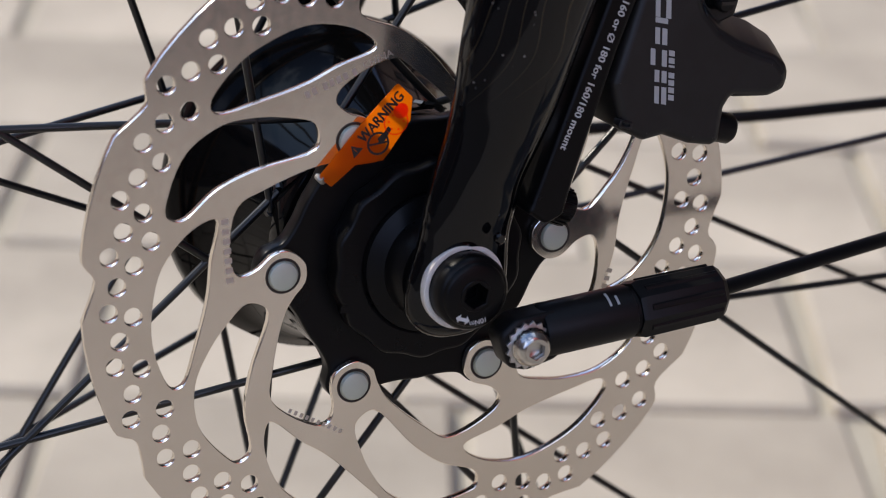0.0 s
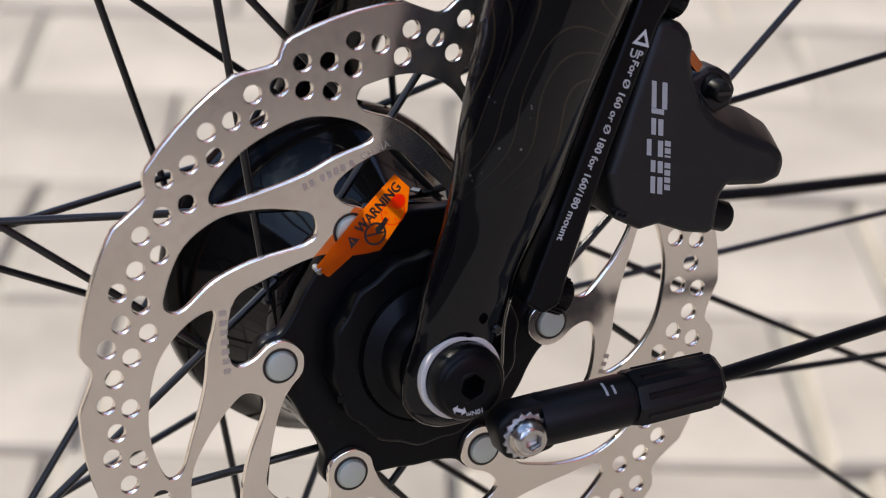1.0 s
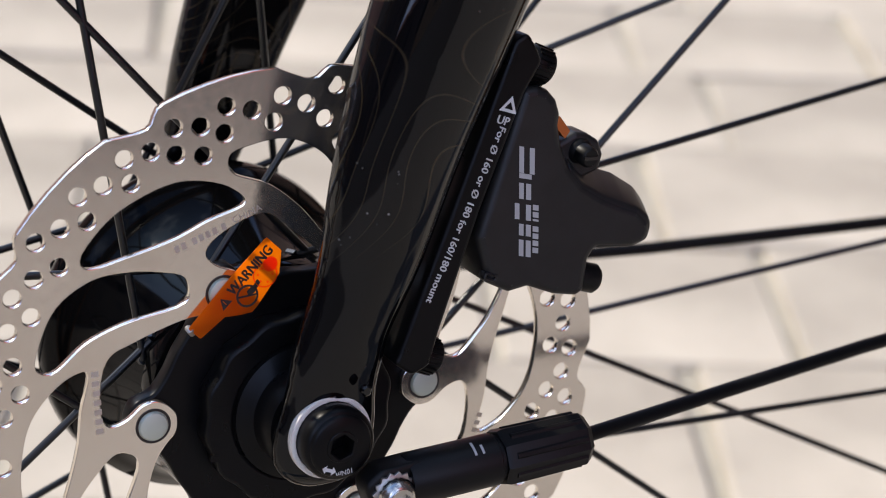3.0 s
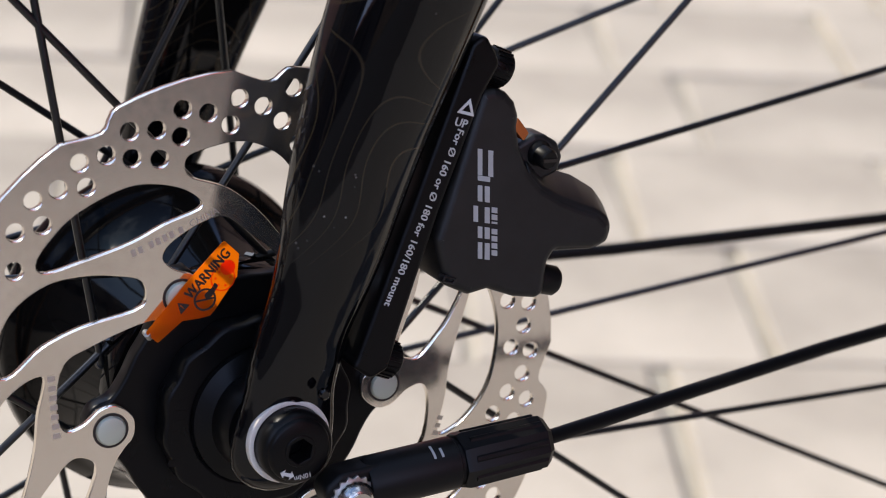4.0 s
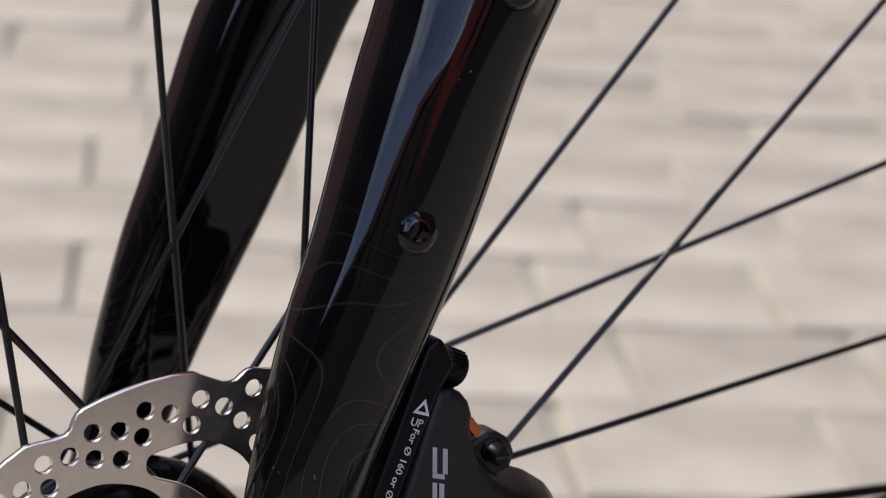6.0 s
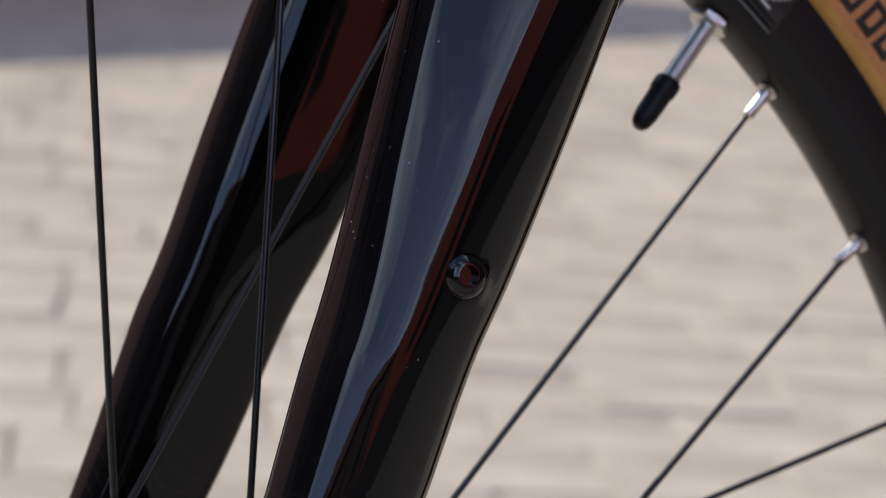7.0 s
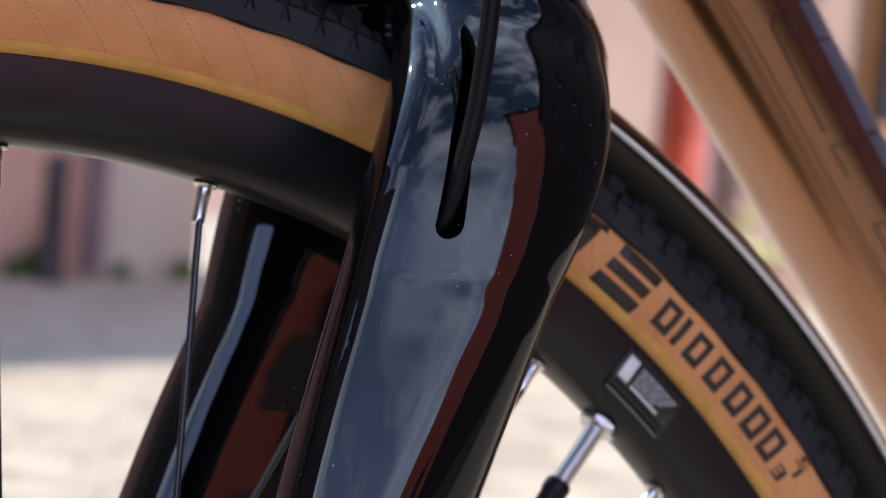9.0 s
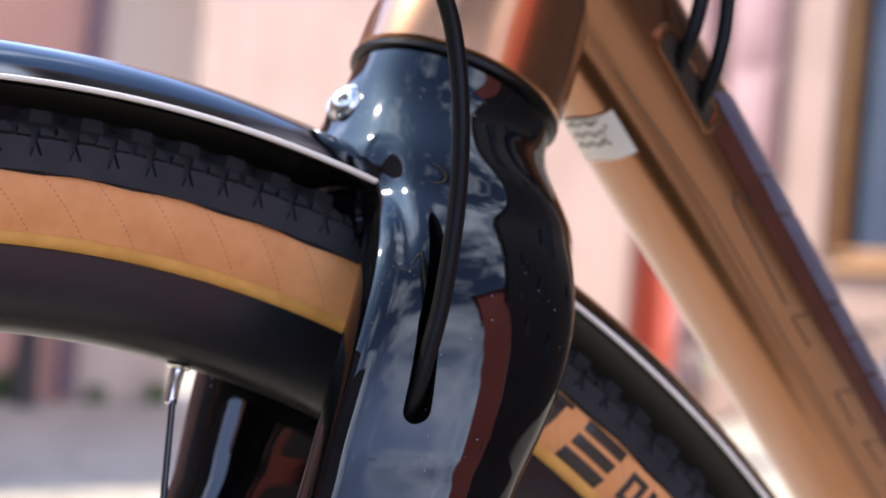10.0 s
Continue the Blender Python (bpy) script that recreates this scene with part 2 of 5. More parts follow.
TAG_RED = material("orange_red_print", (0.85, 0.13, 0.01), 0.5)
film(TAG_RED, (1.0, 0.24, 0.015, 1), 0.15)
film(TAG, (1.0, 0.46, 0.02, 1), 0.2)
STONE = material("pale_paving_stone", (0.4, 0.36, 0.31), 0.8)


def paving(m):
    t = m.node_tree.nodes
    r = mottle(m, (0.315, 0.272, 0.216), (0.49, 0.428, 0.344), 4, detail=9)
    info = t.new("ShaderNodeObjectInfo")
    geo = t.new("ShaderNodeNewGeometry")
    add = t.new("ShaderNodeMath")
    add.operation = "ADD"
    link(m, info.outputs["Random"], add.inputs[0])
    link(m, geo.outputs["Random Per Island"], add.inputs[1])
    fr = t.new("ShaderNodeMath")
    fr.operation = "FRACT"
    link(m, add.outputs[0], fr.inputs[0])
    rng = node(m, "ShaderNodeMapRange", To_Min=0.94, To_Max=1.07)
    link(m, fr.outputs[0], rng.inputs["Value"])
    hsv = t.new("ShaderNodeHueSaturation")
    link(m, rng.outputs["Result"], hsv.inputs["Value"])
    link(m, r.outputs["Color"], hsv.inputs["Color"])
    link(m, hsv.outputs["Color"], bsdf(m).inputs["Base Color"])
    bump(m, 60, 0.3, 0.002)


paving(STONE)
JOINT = material("sandy_joint_ground", (0.27, 0.24, 0.2), 0.95)
mottle(JOINT, (0.31, 0.28, 0.22), (0.41, 0.365, 0.29), 9, detail=6)
bump(JOINT, 120, 0.3, 0.003)
# unseen near ground, its tone set by what the rotor should reflect
PALE_GROUND = material("pale_reflected_ground", (0.2, 0.183, 0.165), 0.9)
mottle(PALE_GROUND, (0.2, 0.18, 0.155), (0.29, 0.262, 0.226), 70, detail=8)
bump(PALE_GROUND, 180, 0.4, 0.004)
# unseen ground further off, made dark to blacken the fork leg's reflections
DARK_GROUND = material("dark_reflected_ground", (0.055, 0.05, 0.047), 0.9)
mottle(DARK_GROUND, (0.042, 0.037, 0.034), (0.068, 0.06, 0.055), 60, detail=8)
bump(DARK_GROUND, 180, 0.4, 0.004)
# near-black brown for an added wall that only shows in reflections
DARK_WALL = material("dark_reflected_wall", (0.03, 0.02, 0.016), 0.7)
mottle(DARK_WALL, (0.022, 0.014, 0.011), (0.04, 0.027, 0.021), 5, vec=coords(DARK_WALL, (8, 8, 0.6)))
bump(DARK_WALL, 20, 0.3, 0.004)
UMBER = material("umber_plaster", (0.16, 0.12, 0.1), 0.9)
mottle(UMBER, (0.13, 0.1, 0.08), (0.2, 0.15, 0.12), 1.3, detail=7)
PINK = material("salmon_plaster", (0.7, 0.41, 0.31), 0.9)
mottle(PINK, (0.64, 0.36, 0.27), (0.76, 0.46, 0.36), 1.5, detail=7)
bump(PINK, 40, 0.2, 0.003)
PALE = material("pale_cream_plaster", (0.68, 0.58, 0.47), 0.9)
mottle(PALE, (0.62, 0.52, 0.41), (0.74, 0.65, 0.54), 1.2, detail=7)
bump(PALE, 40, 0.2, 0.003)
BRICK_RED = material("dark_red_plaster", (0.4, 0.095, 0.075), 0.9)
mottle(BRICK_RED, (0.5, 0.115, 0.09), (0.6, 0.145, 0.115), 0.5, detail=7)
bump(BRICK_RED, 30, 0.2, 0.004)
ROSE = material("dusty_rose_painted_wood", (0.34, 0.19, 0.17), 0.6)
mottle(ROSE, (0.31, 0.17, 0.15), (0.38, 0.215, 0.195), 6)
WOOD = material("ochre_stained_wood", (0.34, 0.16, 0.05), 0.55)
mottle(WOOD, (0.26, 0.11, 0.03), (0.42, 0.21, 0.07), 6, vec=coords(WOOD, (12, 12, 1)))
RED_WOOD = material("red_painted_wood", (0.42, 0.06, 0.025), 0.5)
mottle(RED_WOOD, (0.36, 0.05, 0.02), (0.48, 0.08, 0.035), 5)
MAUVE = material("mauve_painted_metal", (0.22, 0.15, 0.17), 0.5)
mottle(MAUVE, (0.2, 0.135, 0.15), (0.25, 0.17, 0.19), 5)
DARK_METAL = material("dark_painted_metal", (0.05, 0.045, 0.045), 0.5)
GLASS = material("window_glass", (0.03, 0.035, 0.04), 0.05, 0.0, Specular_IOR_Level=0.25)
ROOF = material("clay_roof_tiles", (0.3, 0.12, 0.07), 0.85)
mottle(ROOF, (0.24, 0.09, 0.05), (0.36, 0.16, 0.09), 8)
LEAF = material("green_leaves", (0.07, 0.13, 0.03), 0.55)
mottle(LEAF, (0.05, 0.1, 0.02), (0.1, 0.17, 0.045), 20)
BLUE_PAINT = material("blue_paint", (0.05, 0.16, 0.3), 0.35)
YELLOW_PAINT = material("yellow_green_paint", (0.4, 0.45, 0.06), 0.35)


# ---- shape helpers ----
HUB = 0.350                     # height of the wheel's axis over its tyre's contact
FLAT = Matrix(((1, 0, 0, 0), (0, 0, -1, 0), (0, 1, 0, 0), (0, 0, 0, 1)))   # drawing plane to the wheel's side, facing -y
MM = 0.001


def smooth(me, angle=40):
    for p in me.polygons:
        p.use_smooth = True
    me.set_sharp_from_angle(angle=radians(angle))
    return me


def part(name, shape, mat, parent, label="", sharp=40):
    """One mesh object under a thing or under a part. Places are counted from the wheel's centre."""
    if isinstance(shape, bmesh.types.BMesh):
        me = bpy.data.meshes.new(name)
        bmesh.ops.recalc_face_normals(shape, faces=shape.faces)
        shape.to_mesh(me)
        shape.free()
    else:
        me = shape
    if not me.materials:
        me.materials.append(mat)
    smooth(me, sharp)
    ob = new(name, me)
    ob.parent = parent
    if parent is not None and parent.type == "EMPTY":
        ob.location = parent.get("lift", (0, 0, 0))
    return tagged(ob, label=label)


def baked(ob):
    """The evaluated mesh of a helper object, which is then removed."""
    deps = bpy.context.evaluated_depsgraph_get()
    deps.update()
    me = bpy.data.meshes.new_from_object(ob.evaluated_get(deps))
    data = ob.data
    bpy.data.objects.remove(ob)
    if isinstance(data, bpy.types.Mesh):
        bpy.data.meshes.remove(data)
    else:
        bpy.data.curves.remove(data)
    me.materials.clear()
    return me


def plate_mesh(loops, thick, bevel=0.0002, steps=1):
    """A flat plate with holes from closed loops of (x, y) in metres; its middle lies at 0 and it faces +z."""
    cu = bpy.data.curves.new("plate", "CURVE")
    cu.dimensions, cu.fill_mode = "2D", "BOTH"
    cu.extrude, cu.bevel_depth, cu.bevel_resolution, cu.offset = max(thick / 2 - bevel, 1e-6), bevel, steps, -bevel
    for loop in loops:
        sp = cu.splines.new("POLY")
        sp.points.add(len(loop) - 1)
        for p, q in zip(sp.points, loop):
            p.co = (q[0], q[1], 0, 1)
        sp.use_cyclic_u = True
    return baked(new("plate", cu))


def plate(loops, y_near, y_far, bevel=0.0002, steps=1):
    """The same, upright in the plane of the wheel between two depths."""
    me = plate_mesh(loops, y_far - y_near, bevel, steps)
    me.transform(Matrix.Translation((0, (y_near + y_far) / 2, 0)) @ FLAT)
    return me


def lettering(text, size, thick=0.00006, spacing=1.0, align="LEFT"):
    cu = bpy.data.curves.new("lettering", "FONT")
    cu.body, cu.size, cu.extrude, cu.space_character, cu.align_x = text, size, thick, spacing, align
    cu.resolution_u = 3
    return baked(new("lettering", cu))


def bold(text, size, spacing):
    """Heavier letters: the same word laid twice, a hair apart."""
    a = lettering(text, size, 0.00003, spacing)
    b = a.copy()
    b.transform(Matrix.Translation((size * 0.045, size * 0.03, 0)))
    return join_meshes(a, b)


def fitted(me, length):
    """Stretches a line of letters to a length."""
    wide = max(v.co.x for v in me.vertices)
    me.transform(Matrix.Diagonal((length / wide, 1, 1, 1)))
    return me


def on_side(x, y, z, turn=0.0, shear=0.0):
    """The pose of a flat drawing on the side that faces -y: turned in its plane, leftwards, by degrees."""
    s = Matrix.Identity(4)
    s[0][1] = shear
    return Matrix.Translation((x, y, z)) @ FLAT @ Matrix.Rotation(radians(turn), 4, "Z") @ s


def moved(me, m):
    me.transform(m)
    return me


def box_loop(x0, y0, x1, y1):
    return [(x0, y0), (x1, y0), (x1, y1), (x0, y1)]


def circle(x, y, r, n=24, start=0.0):
    return [(x + r * math.cos(start + 2 * math.pi * k / n), y + r * math.sin(start + 2 * math.pi * k / n)) for k in range(n)]


def polar(r, a):
    return (r * MM * math.cos(radians(a)), r * MM * math.sin(radians(a)))


def rounded(points, radius, n=5):
    """A closed polygon with its corners rounded."""
    out, count = [], len(points)
    for i in range(count):
        p, a, b = Vector(points[i]), Vector(points[i - 1]), Vector(points[(i + 1) % count])
        u, v = (a - p), (b - p)
        lu, lv = u.length, v.length
        u, v = u / lu, v / lv
        ang = u.angle(v, math.pi)
        if ang > radians(174):
            out.append(tuple(p))
            continue
        cut = min(radius / math.tan(ang / 2), lu * 0.45, lv * 0.45)
        s, e = p + u * cut, p + v * cut
        for k in range(n + 1):
            f = k / n
            q = s.lerp(p, f).lerp(p.lerp(e, f), f)
            out.append(tuple(q))
    return out


def lathe(profile, seg=64, closed=False, start=0.0, sweep=360.0):
    """Turns (y, r) pairs round the y axis."""
    bm = bmesh.new()
    full = abs(sweep - 360) < 1e-6
    rings = []
    for k in range(seg if full else seg + 1):
        a = radians(start + sweep * k / seg)
        rings.append([bm.verts.new((r * math.cos(a), y, r * math.sin(a))) for y, r in profile])
    n = len(profile)
    for k in range(seg):
        a, b = rings[k], rings[(k + 1) % len(rings)]
        for i in range(n if closed else n - 1):
            j = (i + 1) % n
            try:
                bm.faces.new((a[i], a[j], b[j], b[i]))
            except ValueError:
                pass
    if not full and closed:
        bm.faces.new(rings[0])
        bm.faces.new(rings[-1][::-1])
    bmesh.ops.remove_doubles(bm, verts=bm.verts, dist=1e-7)
    return bm


def tube(points, radius, seg=12, caps=True):
    """A round bar along points; the radius may be a list."""
    bm = bmesh.new()
    pts = [Vector(p) for p in points]
    rad = radius if isinstance(radius, (list, tuple)) else [radius] * len(pts)
    rings, side = [], None
    for i, p in enumerate(pts):
        d = (pts[min(i + 1, len(pts) - 1)] - pts[max(i - 1, 0)]).normalized()
        side = (side - d * side.dot(d)).normalized() if side else d.orthogonal().normalized()
        up = d.cross(side)
        rings.append([bm.verts.new(p + (side * math.cos(2 * math.pi * k / seg) + up * math.sin(2 * math.pi * k / seg)) * rad[i]) for k in range(seg)])
    for a, b in zip(rings, rings[1:]):
        for k in range(seg):
            bm.faces.new((a[k], a[(k + 1) % seg], b[(k + 1) % seg], b[k]))
    if caps:
        bm.faces.new(rings[0][::-1])
        bm.faces.new(rings[-1])
    return bm


def glide(points, n=8):
    """Catmull-Rom through points."""
    pts = [Vector(p) for p in points]
    pts = [2 * pts[0] - pts[1], *pts, 2 * pts[-1] - pts[-2]]
    out = []
    for a, b, c, d in zip(pts, pts[1:], pts[2:], pts[3:]):
        for k in range(n):
            t = k / n
            out.append(0.5 * ((2 * b) + (c - a) * t + (2 * a - 5 * b + 4 * c - d) * t * t + (3 * b - a - 3 * c + d) * t ** 3))
    return [*out, pts[-2]]


def turned(profile, at, axis, seg=24):
    """A lathe shape whose axis, from the first profile entry on, runs along the given way."""
    bm = lathe(profile, seg)
    q = Vector((0, 1, 0)).rotation_difference(Vector(axis).normalized())
    bmesh.ops.transform(bm, matrix=Matrix.Translation(at) @ q.to_matrix().to_4x4(), verts=bm.verts)
    return bm


def join(*bms):
    """Several bmeshes into the first."""
    for other in bms[1:]:
        me = bpy.data.meshes.new("join")
        other.to_mesh(me)
        other.free()
        bms[0].from_mesh(me)
        bpy.data.meshes.remove(me)
    return bms[0]


def as_bm(me):
    bm = bmesh.new()
    bm.from_mesh(me)
    bpy.data.meshes.remove(me)
    return bm


def join_meshes(*meshes):
    out = bpy.data.meshes.new("joined")
    bm = join(*[as_bm(m) for m in meshes])
    bm.to_mesh(out)
    bm.free()
    return out


def box_bm(x0, y0, z0, x1, y1, z1, bevel=0.0):
    bm = bmesh.new()
    bmesh.ops.create_cube(bm, size=1)
    bmesh.ops.transform(bm, matrix=Matrix.Translation(((x0 + x1) / 2, (y0 + y1) / 2, (z0 + z1) / 2)) @ Matrix.Diagonal((x1 - x0, y1 - y0, z1 - z0, 1)), verts=bm.verts)
    if bevel:
        bmesh.ops.bevel(bm, geom=bm.edges, offset=bevel, segments=2, affect="EDGES", profile=0.5)
    return bm


# ---- ground ----
def ground():
    bm = bmesh.new()
    bmesh.ops.create_grid(bm, x_segments=1, y_segments=1, size=400)
    ob = part("ground", bm, JOINT, None)
    ob.location.z = -0.006
    return tagged(ob, "pale sandy ground under the paving stones", "ground", kind="structure")


ground()

# ---- bicycle ----
bicycle = new("bicycle")
bicycle.empty_display_size = 0.1
bicycle.rotation_euler = (radians(-6.5), 0, 0)
bicycle["lift"] = (0, 0, HUB)
tagged(bicycle, "bronze bicycle with a glossy black fork, tan-wall tyre and mudguard", "bicycle")


def flowing(points, n=6):
    """A closed smooth curve through the points."""
    out, count = [], len(points)
    p = [Vector(q) for q in points]
    for i in range(count):
        a, b, c, d = p[i - 1], p[i], p[(i + 1) % count], p[(i + 2) % count]
        t1 = (a - b).length ** 0.5
        t2 = t1 + (b - c).length ** 0.5
        t3 = t2 + (c - d).length ** 0.5
        for k in range(n):
            t = t1 + (t2 - t1) * k / n
            e = a.lerp(b, t / t1)
            f = b.lerp(c, (t - t1) / (t2 - t1))
            g = c.lerp(d, (t - t2) / (t3 - t2))
            e, f = e.lerp(f, t / t2), f.lerp(g, (t - t1) / (t3 - t1))
            out.append(tuple(e.lerp(f, (t - t1) / (t2 - t1))))
    return out


def brake_rotor():
    loops = []
    outer = []
    for k in range(12):
        for m, r in ((1.3, 80.6), (5, 80.8), (9, 80.8), (13, 80.8), (17, 80.8), (20.6, 80.7), (21.8, 80.4), (22.9, 79.2), (23.8, 77.9), (24.8, 77.4), (26.2, 77.7), (28.6, 78.9), (0.2 + 30, 79.9)):
            outer.append(polar(r, 30 * k + m))
    loops.append(outer)
    a = 118.4
    inner = []
    for k in range(6):
        s = a + 60 * k
        inner += [polar(r, s + m) for r, m in ((28.9, -5), (28.3, 0), (28.9, 5), (31.5, 9.2), (35, 15.2), (43.5, 31.7), (47.8, 38.6), (46.4, 54.6), (44.4, 58.2), (40.7, 57.0), (36.6, 51.6), (33, 50.2))]
    loops.append(flowing(inner, 5))
    for k in range(6):
        s = 60 * k
        loops.append(flowing([polar(r, s + m) for r, m in ((51.7, 101.2), (51.3, 112), (52, 121), (56.9, 132.6), (62.6, 139.5), (64.9, 139.0), (66, 130), (64.9, 122), (62.4, 113), (56.5, 104.3))], 5))
        loops.append(flowing([polar(r, s + m) for r, m in ((43.4, 125.7), (40, 127.3), (38.7, 130.8), (48, 146.4), (54.1, 154.3), (59.8, 162.8), (63.3, 162.2), (64.1, 158.6), (64.0, 149.3), (60, 141), (54.2, 134.9), (49.2, 130.4))], 5))
    # nineteen holes in each sixth of the ring, wandering in and out with its scalloped edge
    sixth = ((0.5, 74.6), (2.0, 69.2), (6.0, 73.0), (10.3, 75.2), (12.3, 69.7), (16.2, 73.4), (20.4, 76.0), (21.9, 68.3), (25.9, 71.8), (30.4, 74.1),
             (32.4, 68.4), (36.3, 72.1), (40.7, 74.5), (42.2, 68.7), (46.1, 72.2), (47.4, 65.7), (50.6, 74.6), (52.2, 68.8), (56.0, 72.5))
    for k in range(6):
        for m, r in sixth:
            loops.append(circle(*polar(r, 60 * k + m), 0.00205, 16))
    rotor = part("brake_rotor", plate(loops, -0.0360, -0.0342, 0.00022), STEEL, bicycle, "brushed steel disc brake rotor drilled with round holes")
    # black spider
    star = []
    for k in range(6):
        star += [polar(r, a + 60 * k + m) for r, m in ((31.8, -30), (32.0, -20), (34, -11.5), (38, -7.5), (39.6, 0), (38, 7.5), (34, 11.5), (32.0, 20))]
    part("carrier", plate([flowing(star, 5), circle(0, 0, 0.012, 32)], -0.0340, -0.0292, 0.0008, 2), ANODISED, rotor, "black alloy rotor carrier")
    dome = lathe([(-0.0370, 0.0), (-0.0370, 0.0024), (-0.0368, 0.0032), (-0.0363, 0.00355), (-0.0345, 0.00355)], 28)
    me = bpy.data.meshes.new("rivet")
    dome.to_mesh(me)
    dome.free()
    me.materials.append(RIVET)
    # flat black ring whose colour stands for the shade round the rivet
    ringm = plate([circle(0, 0, 0.0042, 32), circle(0, 0, 0.0036, 32)], -0.03615, -0.0352, 0.00004)
    ringm.materials.append(INK)
    for k in range(6):
        x, z = polar(34.2, 58.4 + 60 * k)
        rv = part("rivet", me, RIVET, rotor)
        rv.location = (x, 0, z)
        rg = part("rivet_groove", ringm, INK, rotor)
        rg.location = (x, 0, z)
    # etched marks
    def etch(text_or_bars, x, z, turn, size):
        if isinstance(text_or_bars, str):
            me2 = lettering(text_or_bars, size, 0.00001, 1.05)
        else:
            me2 = plate_mesh([box_loop(u, 0, u + w, size * 0.72) for u, w in text_or_bars], 0.00003, 0.000001)
        part("etched_mark", moved(me2, on_side(x, -0.03603, z, turn)), ETCH, rotor)
    etch("CHINA", -0.0132, 0.0460, 18, 0.0023)
    etch([(q, 0.0011) for q in (0, 0.0017, 0.0044, 0.0061, 0.0078, 0.0095, 0.0118)], -0.0270, 0.0411, 18, 0.0023)
    etch([(0.0023 * k, 0.0013) for k in range(7)], -0.0458, 0.0015, 92, 0.0024)
    etch([(0.0016 * k, 0.0008) for k in range(10)], -0.0345, -0.0325, -32, 0.0015)
    etch([(0.002 * k, 0.0011) for k in range(3)], 0.0485, -0.0170, 70, 0.0020)
    return rotor


rotor = brake_rotor()
rotor.location.y = -0.0016
rotor.rotation_euler.y = radians(0.35)


def hub():
    body = lathe([(-0.0300, 0.0), (-0.0300, 0.0225), (-0.0285, 0.0262), (-0.0268, 0.0308), (-0.0225, 0.0320), (-0.0195, 0.0308), (-0.0180, 0.0295), (-0.0115, 0.0310),
                  (0.004, 0.0345), (0.0135, 0.0395), (0.0160, 0.0425), (0.0215, 0.0435), (0.0250, 0.0425), (0.0265, 0.0375), (0.0350, 0.0360), (0.0400, 0.0355), (0.0420, 0.031), (0.0430, 0.021), (0.049, 0.014), (0.049, 0.0)], 96)
    h = part("hub", body, HUB_BLACK, bicycle, "large glossy black front hub")
    ring = []
    for k in range(120):
        a = 3.0 * k
        r = 23.2 + 0.4 * math.sin(radians(14 * a))
        ring.append(polar(r, a))
    part("lock_ring", plate([ring, circle(0, 0, 0.0165, 48)], -0.0425, -0.0358, 0.0009, 2), ANODISED, h, "black scalloped lock ring")
    part("end_cap", lathe([(-0.0520, 0.0), (-0.0520, 0.0115), (-0.0500, 0.0125), (-0.0450, 0.0128), (-0.0435, 0.0165), (-0.0400, 0.0172), (-0.0330, 0.0175), (-0.033, 0.0)], 48), ANODISED, h)
    part("axle_end", lathe([(0.049, 0.0), (0.049, 0.0085), (0.068, 0.0085), (0.069, 0.0075), (0.069, 0.0)], 32), ANODISED, h)
    part("lock_ring_marking", moved(plate_mesh([box_loop(0.0024 * k, 0, 0.0024 * k + 0.0016, 0.0026) for k in range(7)], 0.00004, 0.000001), on_side(-0.0200, -0.04255, 0.0075, -100)), ANODISED, h)
    # spokes: four kinds that repeat round the wheel: (first rim angle, near or far flange, distance by which the line misses the axis)
    for first, side, miss in ((90.07, 1, 29.6), (78.92, -1, 28.6), (67.68, 1, -27.9), (56.37, -1, -28.3)):
        rf, yf = (0.0350, 0.0347) if side > 0 else (0.0310, -0.0191)
        rim_r = 0.2850
        # end of the spoke near the hub, for a rim end at angle 0
        base = Vector((rim_r, 0))
        lean = math.asin(miss * MM / rim_r)
        way = Vector((-math.cos(lean), -math.sin(lean)))
        reach = rim_r * math.cos(lean) - math.sqrt(max(rf ** 2 - (miss * MM) ** 2, 0))
        end = base + way * reach
        bm = tube([(base.x, 0.001 * side, base.y), ((base.x + end.x) / 2, yf / 2 + 0.0005 * side, (base.y + end.y) / 2), (end.x, yf, end.y)], 0.00095, 10)
        elbow = tube([(end.x, yf, end.y), (end.x - 0.001, yf * 0.86, end.y)], 0.0012, 8)
        me = bpy.data.meshes.new("spoke")
        join(bm, elbow).to_mesh(me)
        me.materials.append(SPOKE)
        for k in range(8):
            s = part("spoke", me, SPOKE, h)
            s.rotation_euler = (0, -radians(first + 45 * k), 0)
    return h


hub()


